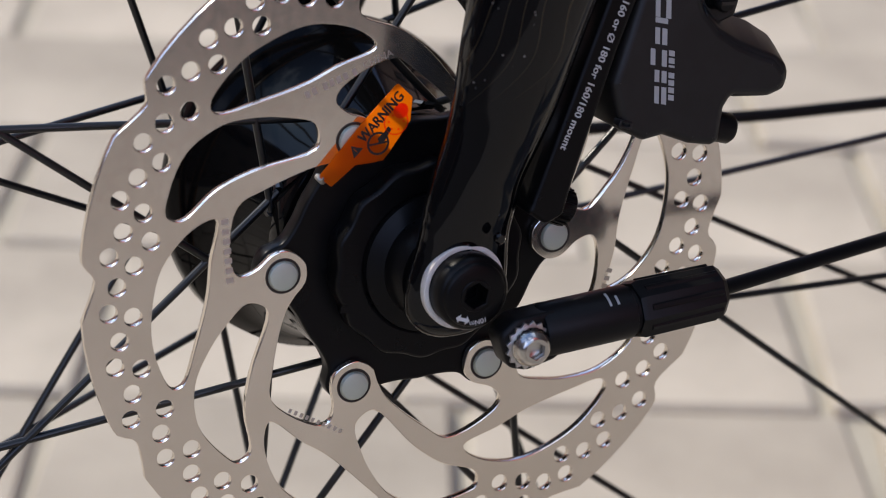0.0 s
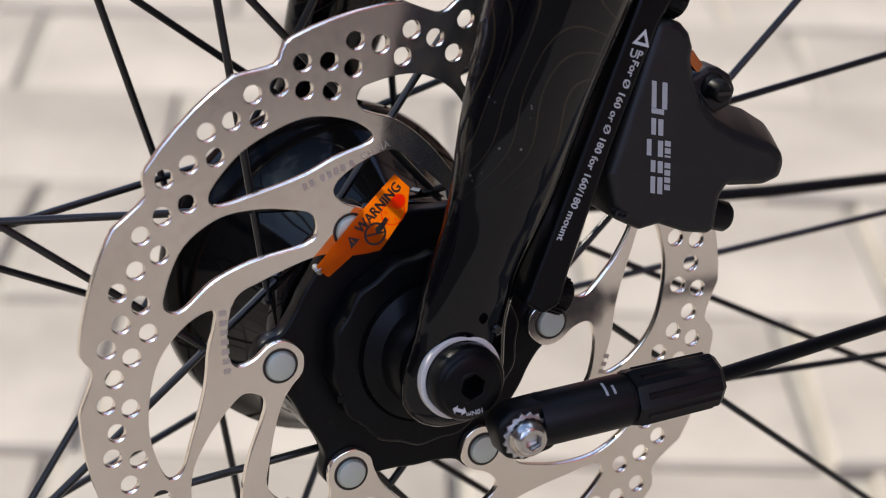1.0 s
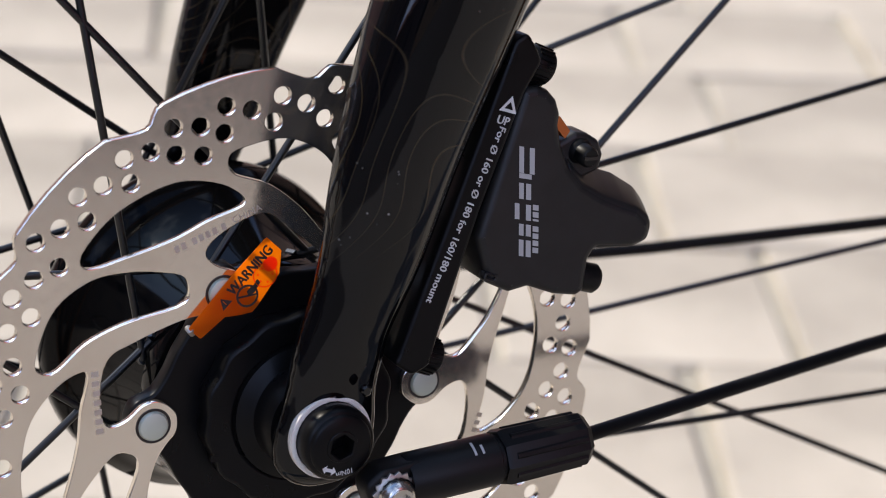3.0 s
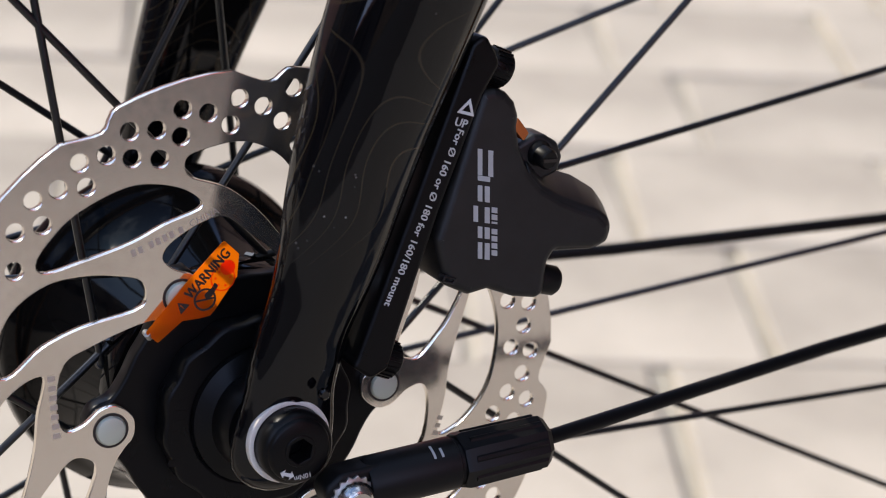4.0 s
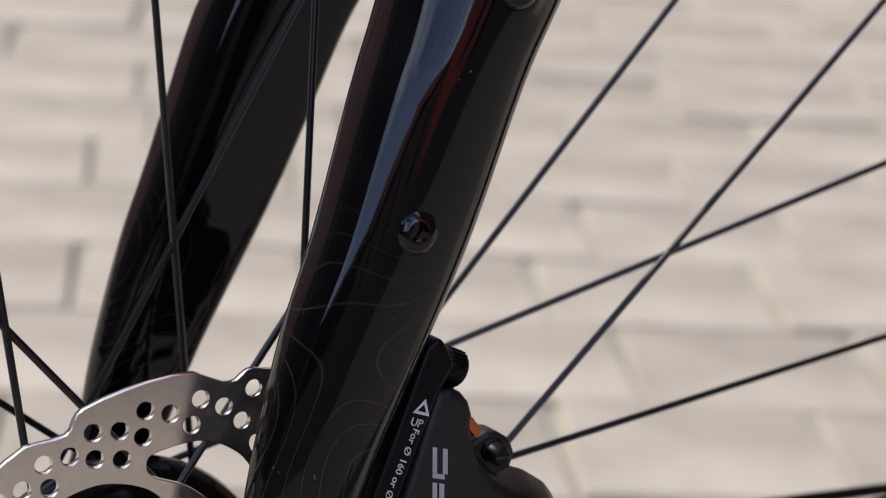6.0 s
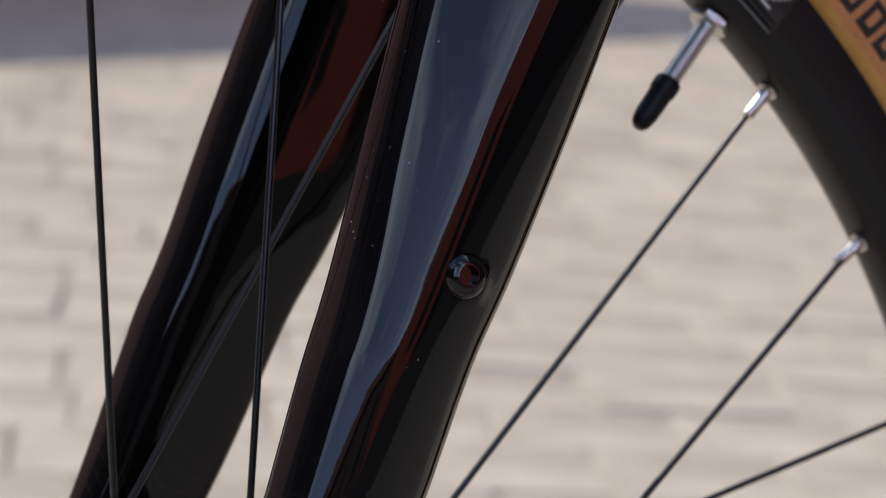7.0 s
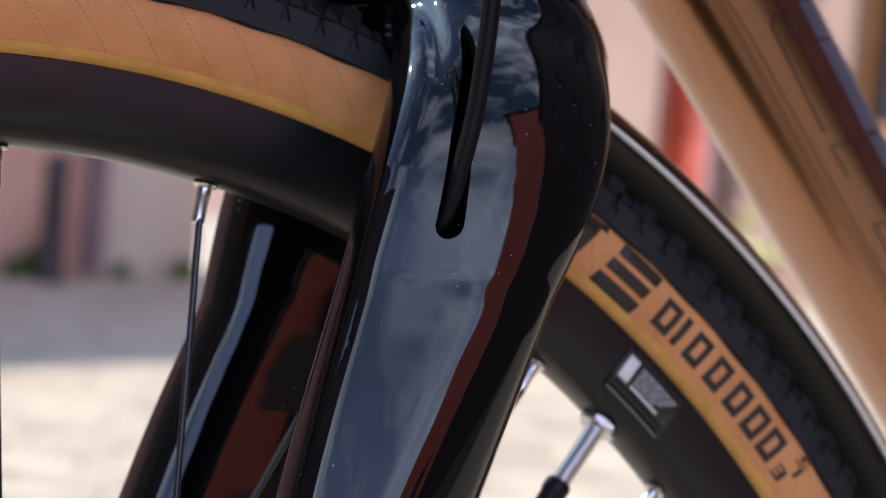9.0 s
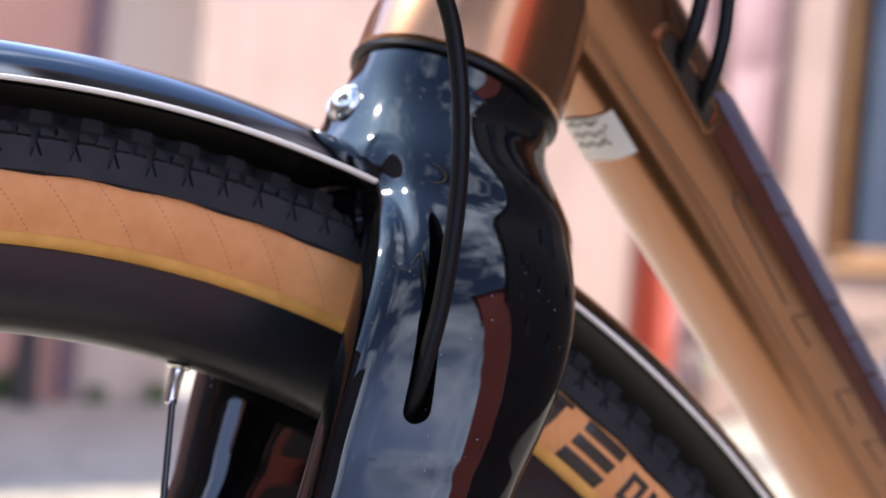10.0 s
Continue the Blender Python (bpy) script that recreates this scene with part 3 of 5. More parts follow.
def wheel_rim():
    half = [(0.0, 0.2957), (0.0035, 0.2959), (0.0075, 0.2975), (0.0102, 0.3005), (0.0116, 0.3050), (0.0124, 0.3110), (0.0124, 0.3163), (0.0118, 0.3169), (0.0106, 0.3163), (0.0102, 0.3110), (0.0, 0.3085)]
    prof = half + [(-y, r) for y, r in half[-2:0:-1]]
    rim = part("rim", lathe(prof, 240, closed=True), RIM, bicycle, "satin black wheel rim")
    nip = turned([(0.0, 0.0), (0.0, 0.0030), (0.0006, 0.0034), (0.0012, 0.0030), (0.0014, 0.0019), (0.0036, 0.0019), (0.0042, 0.0017), (0.0105, 0.0017), (0.0108, 0.0012), (0.0108, 0.0)], (0.2957, 0, 0), (-1, 0, 0), 12)
    me = bpy.data.meshes.new("spoke_nipple")
    bmesh.ops.recalc_face_normals(nip, faces=nip.faces)
    nip.to_mesh(me)
    nip.free()
    me.materials.append(SILVER)
    for k in range(32):
        o = part("spoke_nipple", me, SILVER, rim, "silver spoke nipple" if k == 0 else "")
        o.rotation_euler = (0, -radians(78.91 + 11.25 * k), 0)
    # valve
    va = radians(50.75)
    out = Vector((math.cos(va), 0, math.sin(va)))
    base = out * 0.2957
    thread = [(0.0, 0.0), (0.0, 0.0055), (0.0022, 0.0055), (0.0026, 0.0030)]
    for k in range(18):
        y = 0.003 + 0.0012 * k
        thread += [(y, 0.0029), (y + 0.0003, 0.0029), (y + 0.0006, 0.0023), (y + 0.0009, 0.0023)]
    thread += [(0.0246, 0.0027), (0.0246, 0.0)]
    v = part("valve", turned(thread, base, -out, 20), DULL_SILVER, rim, "threaded silver tyre valve", 25)
    part("valve_nut", turned([(0.0, 0.0), (0.0, 0.0062), (0.0014, 0.0062), (0.0018, 0.0052), (0.0018, 0.0)], base + -out * 0.0002, -out, 6), DULL_SILVER, v)
    capm = turned([(0.0, 0.0), (0.0, 0.0036), (0.0008, 0.0039), (0.0040, 0.0038), (0.0046, 0.0034), (0.0120, 0.0033), (0.0150, 0.0027), (0.0164, 0.0017), (0.0168, 0.0)], base - out * 0.0222, -out, 20)
    part("valve_cap", capm, PLASTIC, v, "black plastic valve cap")
    # label on the rim's side wall, beside the valve
    def wall(r):
        return -0.0104 - (r - 0.3012) * 0.118
    def on_wall(r0, r1, a0, a1, lift, name, mat, label=""):
        bm = bmesh.new()
        n = 8
        rows = [[bm.verts.new((rr * math.cos(radians(a0 + (a1 - a0) * i / n)), wall(rr) - 0.0011 - lift, rr * math.sin(radians(a0 + (a1 - a0) * i / n)))) for i in range(n + 1)] for rr in (r0, (r0 + r1) / 2, r1)]
        for a, b in zip(rows, rows[1:]):
            for i in range(n):
                bm.faces.new((a[i], a[i + 1], b[i + 1], b[i]))
        ob = part(name, bm, mat, rim, label)
        sol = ob.modifiers.new("thickness", "SOLIDIFY")
        sol.thickness, sol.offset = 0.00012, 0
        return ob
    on_wall(0.3002, 0.3138, 48.5, 53.2, 0.0, "rim_label", DARK_PAPER, "dark label with small pale print")
    on_wall(0.3050, 0.3124, 52.15, 52.92, 0.00014, "label_mark", PAPER, "white block on the label")
    rnd = random.Random(11)
    for k in range(5):
        r = 0.3118 - 0.0012 * k
        a, stop = 51.8, 48.9 + 0.25 * k
        while a > stop:
            w = rnd.uniform(0.25, 0.7)
            on_wall(r - 0.0006, r, max(stop - 0.1, a - w), a, 0.00014, "label_line", GREY_INK)
            a -= w + 0.09
    on_wall(0.3049, 0.3056, 49.5, 51.85, 0.00014, "label_line", PAPER)
    on_wall(0.3030, 0.3037, 48.7, 53.0, 0.00014, "label_band", HOSE)
    on_wall(0.3012, 0.3019, 48.7, 53.0, 0.00014, "label_band", HOSE)
    on_wall(0.3003, 0.3005, 48.6, 53.1, 0.00014, "label_line", GREY_INK)
    return rim


rim = wheel_rim()
rim.scale = (0.9966, 1, 0.9966)


def tyre():
    half = [(0.0100, 0.3120), (0.0119, 0.3158), (0.0141, 0.3186), (0.0163, 0.3222), (0.0178, 0.3262), (0.0185, 0.3300), (0.01845, 0.3345), (0.0179, 0.3376)]
    casing = half[::-1] + [(-y, r) for y, r in half]
    t = part("tyre", lathe(casing, 288), TAN, bicycle, "tan-walled tyre with a knobbly black tread")
    for s in (-1, 1):
        part("bead_strip", lathe([(s * 0.0119, 0.3160), (s * 0.0132, 0.3166), (s * 0.0142, 0.3178), (s * 0.0147, 0.3191), (s * 0.0143, 0.3193)], 288), GOLD, t, "ochre strip along the rim")
    # tread with an uneven lower edge
    bm = bmesh.new()
    seg = 720
    prof = [(-0.0187, 0.3335), (-0.0186, 0.3368), (-0.0172, 0.3412), (-0.0140, 0.3458), (-0.0090, 0.3486), (0, 0.3496), (0.0090, 0.3486), (0.0140, 0.3458), (0.0172, 0.3412), (0.0186, 0.3368), (0.0187, 0.3335)]
    rings = []
    for k in range(seg):
        a = 2 * math.pi * k / seg
        ring = []
        for i, (y, r) in enumerate(prof):
            if i in (0, len(prof) - 1):
                r += 0.0003 * math.sin(k * 2 * math.pi / 9) + 0.0004 * noise.noise((k * 0.13, i, 0))
            ring.append(bm.verts.new((r * math.cos(a), y, r * math.sin(a))))
        rings.append(ring)
    for k in range(seg):
        a, b = rings[k], rings[(k + 1) % seg]
        for i in range(len(prof) - 1):
            bm.faces.new((a[i], a[i + 1], b[i + 1], b[i]))
    part("tread", bm, RUBBER, t, "black rubber tread", 60)
    # side knobs and small centre knobs
    verts, faces = [], []

    def block(a, y0, y1, r0, r1, w, slant=0.0, drop=0.0, taper=0.86):
        i = len(verts)
        for top, ww in ((False, w), (True, w * taper)):
            for da, y in ((-ww, y0), (ww, y0), (ww, y1), (-ww, y1)):
                q = a + da + slant * (y - y0)
                r = (r1 - (drop if y == y0 else 0)) if top else r0
                verts.append((r * math.cos(q), y, r * math.sin(q)))
        faces.extend([(i + 4, i + 5, i + 6, i + 7), (i, i + 1, i + 5, i + 4), (i + 1, i + 2, i + 6, i + 5), (i + 2, i + 3, i + 7, i + 6), (i + 3, i, i + 4, i + 7)])
    count = 156
    for k in range(count):
        a = 2 * math.pi * k / count
        for s in (-1, 1):
            block(a + 0.012, s * 0.0110, s * 0.0068, 0.3465, 0.3508, 0.0090, -2 * s)
            block(a + 0.030, s * 0.0050, s * 0.0010, 0.3480, 0.3518, 0.0085, 2 * s)
    # shoulder band: pieces joined at the foot, parted above by forked slits; small nubs towards the crown
    curve = [(0.0187, 0.3335), (0.0187, 0.3368), (0.0174, 0.3412), (0.0143, 0.3458), (0.0092, 0.3488)]
    lengths = [0.0]
    for (y0, r0), (y1, r1) in zip(curve, curve[1:]):
        lengths.append(lengths[-1] + math.hypot(y1 - y0, r1 - r0) * 1000)

    def on_curve(v, h, s):
        k = min(3, max(i for i in range(4) if lengths[i] <= max(v, 0)))
        (y0, r0), (y1, r1) = curve[k], curve[k + 1]
        f, d = (v - lengths[k]) / (lengths[k + 1] - lengths[k]), math.hypot(y1 - y0, r1 - r0)
        return s * (y0 + (y1 - y0) * f + h * (r1 - r0) / d), r0 + (r1 - r0) * f - h * (y1 - y0) / d

    def piece(a, pitch, shape, h, s):
        i, n = len(verts), len(shape)
        for level in (-0.0006, h):
            for u, v in shape:
                y, r = on_curve(v, level, s)
                verts.append((r * math.cos(a + u * pitch), y, r * math.sin(a + u * pitch)))
        ring = list(range(n))
        faces.append(tuple(i + n + k for k in ring))
        faces.extend((i + k, i + (k + 1) % n, i + n + (k + 1) % n, i + n + k) for k in ring)
    foot = [(0, 0.5), (0.33, 0.3), (0.66, 0.3), (1, 0.5), (1, 3.3)]
    slits = [(1, 6.6), (0.89, 4.0), (0.82, 4.2), (0.93, 8.2), (0.78, 8.7), (0.22, 8.7), (0.08, 8.2), (0.17, 3.6), (0.11, 3.6), (0, 6.6), (0, 3.3)]
    rnd = random.Random(5)
    pitches = 202
    for k in range(pitches):
        a, w = 2 * math.pi * k / pitches, 2 * math.pi / pitches
        for s in (-1, 1):
            piece(a, w, foot + slits, 0.0011, s)
            for u0, u1 in ((0.10, 0.42), (0.52, 0.90)):
                j = [rnd.uniform(-0.05, 0.05) for _ in range(4)]
                piece(a, w, [(u0 + j[0], 9.2), (u1 + j[1], 9.2), (u1 - 0.06, 10.8 + 8 * j[2]), (u1 + j[3] - 0.10, 12.4 + 10 * j[0]), (u0 + 0.12, 12.2 + 8 * j[1]), (u0 + 0.03, 10.9)], 0.0014 + 0.008 * abs(j[2]), s)
    me = bpy.data.meshes.new("tread_relief")
    me.from_pydata(verts, [], faces)
    tagged(part("tread_relief", me, RUBBER, t, "rows of small tread knobs"), kind="stuff")

    # printed marks on the casing: plain shapes that follow the curve
    def side_y(r):
        pts = half
        for (y0, r0), (y1, r1) in zip(pts, pts[1:]):
            if r0 <= r <= r1:
                return -(y0 + (y1 - y0) * (r - r0) / (r1 - r0))
        return -0.0184

    def mark(name, pieces):
        """Pieces of (r0, r1, a0, a1, slant) in millimetres and degrees."""
        bm2 = bmesh.new()
        for r0, r1, a0, a1, slant in pieces:
            n, rows = 4, []
            for i in range(5):
                r = (r0 + (r1 - r0) * i / 4) * MM
                row = []
                for j in range(n + 1):
                    a = radians(a0 - 0.1 + (a1 - a0) * j / n + slant * i / 4)
                    row.append(bm2.verts.new((r * math.cos(a), side_y(r) - 0.00012, r * math.sin(a))))
                rows.append(row)
            for p, q in zip(rows, rows[1:]):
                for j in range(n):
                    bm2.faces.new((p[j], p[j + 1], q[j + 1], q[j]))
        ob = part(name, bm2, INK, t, sharp=80)
        sol = ob.modifiers.new("thickness", "SOLIDIFY")
        sol.thickness, sol.offset = 0.00008, 0
    # large slanted emblem of three blocks
    mark("tyre_emblem", [(319.5, 331.5, 60.4, 59.4, -0.5), (331.5, 333.2, 61.5, 58.5, 0)])
    mark("tyre_emblem", [(319.2, 322.8, 57.8, 54.7, -0.1), (324.4, 327.8, 57.6, 54.7, -0.1), (329.4, 333.0, 57.4, 54.5, -0.1)])
    # word of seven letter-sized blocks
    for k, a in enumerate((53.55, 51.95, 50.95, 49.10, 47.25, 45.55, 43.95)):
        wide = 0.42 if k == 1 else 1.25
        pieces = [(321.6, 330.6, a, a - wide, 0)] if k == 1 else [(321.6, 323.6, a, a - wide, 0), (328.6, 330.6, a, a - wide, 0), (323.6, 328.6, a, a - 0.38, 0), (323.6, 328.6, a - wide + 0.38, a - wide, 0)]
        mark("tyre_word", pieces)
    # size mark
    mark("tyre_size", [(321.4, 322.1, 42.2, 41.6, 0), (323.0, 323.7, 42.2, 41.6, 0), (324.6, 325.3, 42.2, 41.6, 0), (321.4, 325.3, 41.7, 41.4, 0)])
    mark("tyre_size", [(329.4, 330.0, 41.7, 41.0, 0), (326.0, 330.0, 41.2, 40.95, -0.1)])
    mark("tyre_size", [(330.8, 331.5, 41.4, 40.8, 0), (332.7, 333.3, 41.4, 40.8, 0), (331.5, 332.7, 41.5, 41.25, 0)])
    return t


tyre_part = tyre()
tyre_part.scale = (0.998, 1, 0.998)


# ---- fork ----
LEG = [  # height, middle x, half depth fore and aft, middle y, half width (mm)
    (-13.2, -0.5, 4.0, -55, 2.0), (-11.5, -0.5, 8.0, -55, 2.8), (-7, -0.5, 12.0, -55.2, 3.4), (0, 0.2, 12.8, -55.2, 3.6), (9, 1.8, 11.5, -55.5, 4.1), (15, 3.3, 11.5, -55.7, 4.5), (22, 5.2, 11.6, -55.8, 4.9), (38, 12.0, 12.9, -56.3, 6.1),
    (62, 19.5, 15.6, -56.5, 8.1), (91, 31.0, 18.9, -56.3, 10.3), (113, 40.5, 20.0, -56.1, 11.5), (145, 52.4, 21.4, -55.2, 12.8), (166, 61.8, 23.2, -54.4, 13.4), (202, 75.4, 26.3, -53.8, 14.2), (230, 85.4, 28.2, -53.2, 14.6), (260, 96.8, 29.6, -51.6, 15.2)]


def section(p, side, up, a, b, n=40, power=2.5, egg=0.0):
    out = []
    for k in range(n):
        t = 2 * math.pi * k / n
        c, s = math.cos(t), math.sin(t)
        x = a * math.copysign(abs(c) ** (2 / power), c)
        y = b * math.copysign(abs(s) ** (2 / power), s) * (1 - egg * (0.18 - 0.30 * c + 0.12 * c * c))
        out.append(p + side * x + up * y)
    return out


OUTER = [(-1, 0), (-0.985, -0.2), (-0.93, -0.38), (-0.82, -0.51), (-0.50, -0.725), (-0.20, -0.905), (-0.02, -0.987), (0.09, -1.017), (0.21, -1.028), (0.32, -1.01), (0.50, -0.95), (0.75, -0.78), (0.92, -0.47), (1, 0)]


def leg_section(p, side, up, a, b, outer, ridge, back=0.0):
    """Blade section with a ridge along its outer face; outer is the side of up on which that face lies."""
    prof = glide([Vector((x + back * (1 - x * x), y, 0)) for x, y in OUTER], 4)
    n = len(prof) - 1
    out = []
    for i in range(2 * n):
        t = math.pi + math.pi * i / n
        c, s = math.cos(t), math.sin(t)
        q = 0.85 if outer < 0 or i <= n else (0.74 if c < 0 else 0.34)        # the far blade has a round nose and a flat inner face
        x, y = math.copysign(abs(c) ** q, c), math.copysign(abs(s) ** q, s)
        if i <= n:
            x += (prof[i].x - x) * ridge
            y += (prof[i].y - y) * ridge
        out.append(p + side * (x * a) - up * (y * b * outer))
    return out if outer < 0 else out[::-1]


def melted(ob, count, near, extra, spare):
    """Smooths the evaluated mesh of a helper object; places above a height take extra rounds, but for those round one point."""
    me = baked(ob)
    co = np.empty(len(me.vertices) * 3)
    me.vertices.foreach_get("co", co)
    co = co.reshape(-1, 3)
    ed = np.empty(len(me.edges) * 2, dtype=np.int64)
    me.edges.foreach_get("vertices", ed)
    a, b = ed.reshape(-1, 2).T
    deg = np.bincount(a, minlength=len(co)) + np.bincount(b, minlength=len(co))
    soft = np.clip((co[:, 2] - near) / 0.02, 0, 1) * np.clip((np.linalg.norm(co - np.array(spare), axis=1) - 0.006) / 0.012, 0, 1)
    for k in range(count + extra):
        w = np.where(co[:, 1] > 0.015, 0.3, 0.5) if k < count else 0.5 * soft      # the far blade keeps tighter edges
        mean = np.stack([(np.bincount(a, co[b, i], len(co)) + np.bincount(b, co[a, i], len(co))) / deg for i in range(3)], 1)
        co += (mean - co) * w[:, None]
    me.vertices.foreach_set("co", co.ravel())
    me.update()
    return me


def loft(bm, rings):
    vs = [[bm.verts.new(p) for p in ring] for ring in rings]
    n = len(vs[0])
    for a, b in zip(vs, vs[1:]):
        for k in range(n):
            bm.faces.new((a[k], a[(k + 1) % n], b[(k + 1) % n], b[k]))
    bm.faces.new(vs[0][::-1])
    bm.faces.new(vs[-1])


GUARD_BOLT = Vector((0.1076, 0.0010, 0.3642))
GUARD_FACE = Vector((-0.80, -0.45, 0.40)).normalized()
BOLTS = ((0.0390, 0.1147, -0.0680), (0.0638, 0.1675, -0.0693))        # x, height, y
STEER = Vector((0.384, 0, 0.923)).normalized()
CROWN = Vector((0.1410, 0, 0.3690))


def interp_rows(rows, per=4):
    pts = glide([Vector(r[:3]) for r in rows], per)
    ext = glide([Vector((r[3], r[4], 0)) for r in rows], per)
    return [(*p, e.x, e.y) for p, e in zip(pts, ext)]


def interp_rows_3(rows, per=4):
    return [tuple(p) for p in glide([Vector(r) for r in rows], per)]


def creased(me, line, depth, wide):
    """Presses a soft groove along a line of (x, z) into the outer side of a mesh."""
    n = len(me.vertices)
    co, no = np.empty(n * 3), np.empty(n * 3)
    me.vertices.foreach_get("co", co)
    me.vertices.foreach_get("normal", no)
    co, no = co.reshape(-1, 3), no.reshape(-1, 3)
    flat = co[:, [0, 2]]
    best, along = np.full(n, 9.0), np.zeros(n)
    pts = [np.array(p) for p in line]
    for k, (a, b) in enumerate(zip(pts, pts[1:])):
        t = np.clip((flat - a) @ (b - a) / ((b - a) @ (b - a)), 0, 1)
        d = np.linalg.norm(flat - a - t[:, None] * (b - a), axis=1)
        along = np.where(d < best, (k + t) / (len(pts) - 1), along)
        best = np.minimum(best, d)
    push = depth * np.exp(-(best / wide) ** 2) * np.sin(np.pi * np.clip(0.15 + 0.75 * along, 0, 1)) * (co[:, 1] < -0.02)
    co -= no * push[:, None]
    me.vertices.foreach_set("co", co.ravel())
    me.update()
    return me


def fork():
    bm = bmesh.new()
    for s in (1, -1):
        rows = []
        for z, x, a, y, b in interp_rows([(z, x, a, y, b) for z, x, a, y, b in LEG]):
            yy = y if s > 0 else -(y + 12.0 * min(1, max(0, z - 10) / 170) + 0.012 * max(0, z - 150))
            slim = 1.0 if s > 0 else 0.94 - 0.14 * min(1, max(0, z - 185) / 65)
            rows.append(leg_section(Vector((x + (0 if s > 0 else 1.6 + 0.02 * max(0, z - 150)), yy, z)) * MM, Vector((1, 0, 0)), Vector((0, 1, 0)), a * slim * MM, b * (1.0 if s > 0 else 0.88) * MM * 1.1, -s, min(1, max(0, z + 5) / 40), float(np.interp(z, [0, 60, 110, 150, 205, 255], [0, -0.22, -0.45, -0.45, -0.24, 0.08]))))
        # shoulder, bending in to the crown
        y0 = -51.6 if s > 0 else 38.3
        dx = 0 if s > 0 else 3.8
        path = [(96.8 + dx, y0, 260), (106.6 + 0.7 * dx, y0 * 0.99, 285), (115.0 + 0.3 * dx, y0 * 0.91, 305), (122.0, y0 * 0.74, 319), (128.4, y0 * 0.50, 330), (133.0, y0 * 0.26, 338)]
        size = [(29.6 * slim, 15.2 if s > 0 else 13.6), (30.8 * (0.65 * slim + 0.35), 15.8), (31.2 * (0.3 * slim + 0.7), 16.4), (30.8, 16.6), (30.0, 16.2), (29.0, 15.5)]
        pts = glide([Vector(p) * MM for p in path], 5)
        ext = glide([Vector((a, b, 0)) * MM for a, b in size], 5)
        for i, (p, e) in enumerate(zip(pts, ext)):
            if i == 0:
                continue
            d = (pts[min(i + 1, len(pts) - 1)] - pts[i - 1]).normalized()
            blend = min(1, i / 8)
            d = Vector((0, 0, 1)).lerp(d, blend).normalized()
            side = (Vector((1, 0, 0)) - d * d.x).normalized()
            rows.append(leg_section(p, side, d.cross(side), e.x, e.y * 1.06, -s, max(0, 1 - (i / 24) ** 2), 0.10))
        loft(bm, rows)
    # neck under the headset ring
    across = (Vector((1, 0, 0)) - STEER * STEER.x).normalized()
    seat = bmesh.new()
    loft(seat, [section(CROWN + STEER * (t * MM) + across * (off * MM), across, Vector((0, 1, 0)), r * MM, (r + 10 * min(1, max(0, -8 - t) / 24)) * MM, 72, 2.0) for t, r, off in interp_rows_3(
        [(-58, 27, 4), (-48, 35, 5), (-36, 40.5, 7), (-26, 37.4, 5.6), (-18, 34.0, 3.4), (-10, 31.2, 1.1), (-4, 30.2, 0), (2, 30.6, 0), (8, 30.6, 0)])])
    # mudguard lug in front of the crown
    lug = turned([(-0.030, 0.0), (-0.030, 0.0125), (-0.012, 0.0108), (-0.002, 0.0088), (0.0016, 0.0074), (0.0016, 0.0)], GUARD_BOLT, GUARD_FACE, 32)
    # low mounds round the two blanking bolts
    mounds = [turned([(-0.010, 0.0), (-0.010, 0.0090), (-0.0040, 0.0082), (-0.0022, 0.0072), (-0.0014, 0.0062), (-0.0014, 0.0)], (x, y, z), (-0.12, -1, 0.1), 40) for x, z, y in BOLTS]
    bm = join(bm, seat, lug, *mounds)
    bmesh.ops.recalc_face_normals(bm, faces=bm.faces)
    me = bpy.data.meshes.new("fork")
    bm.to_mesh(me)
    bm.free()
    ob = new("fork", me)
    mod = ob.modifiers.new("melt", "REMESH")
    mod.mode, mod.voxel_size, mod.use_smooth_shade = "VOXEL", 0.0009, True
    ob = new("fork", creased(melted(ob, 14, 0.292, 130, GUARD_BOLT), [(0.0925, 0.316), (0.0975, 0.328), (0.1015, 0.341), (0.1035, 0.351)], 0.0016, 0.0022))
    # narrow opening for the hose, cut into the outer face
    cutter = bmesh.new()
    cuts = []
    for k in range(22):
        z = 0.2742 + 0.0610 * (k / 21) ** 1.8
        t = (z - 0.2742) / 0.061
        mid = float(np.interp(z, [0.2730, 0.3000, 0.3210, 0.3360], [0.0893, 0.0950, 0.1022, 0.1065]))
        half = (0.0036 - 0.0020 * t) * math.sqrt(max(0.01, 1 - max(0, 1 - (z - 0.2742) / 0.0036) ** 2)) * math.sqrt(min(1, (1.01 - t) / 0.2))
        cuts.append(section(Vector((mid, -0.0640 + 0.013 * t, z)), Vector((1, 0, 0)), Vector((0, 1, 0)), half, 0.016 - 0.009 * t, 32, 2.3))
    loft(cutter, cuts)
    bmesh.ops.recalc_face_normals(cutter, faces=cutter.faces)
    cme = bpy.data.meshes.new("cutter")
    cutter.to_mesh(cme)
    cutter.free()
    cob = new("cutter", cme)
    bo = ob.modifiers.new("opening", "BOOLEAN")
    bo.operation, bo.object, bo.solver = "DIFFERENCE", cob, "EXACT"
    done = baked(ob)
    bpy.data.objects.remove(cob)
    f = part("fork", done, PAINT, bicycle, "glossy black fork with fine bronze contour lines", 50)
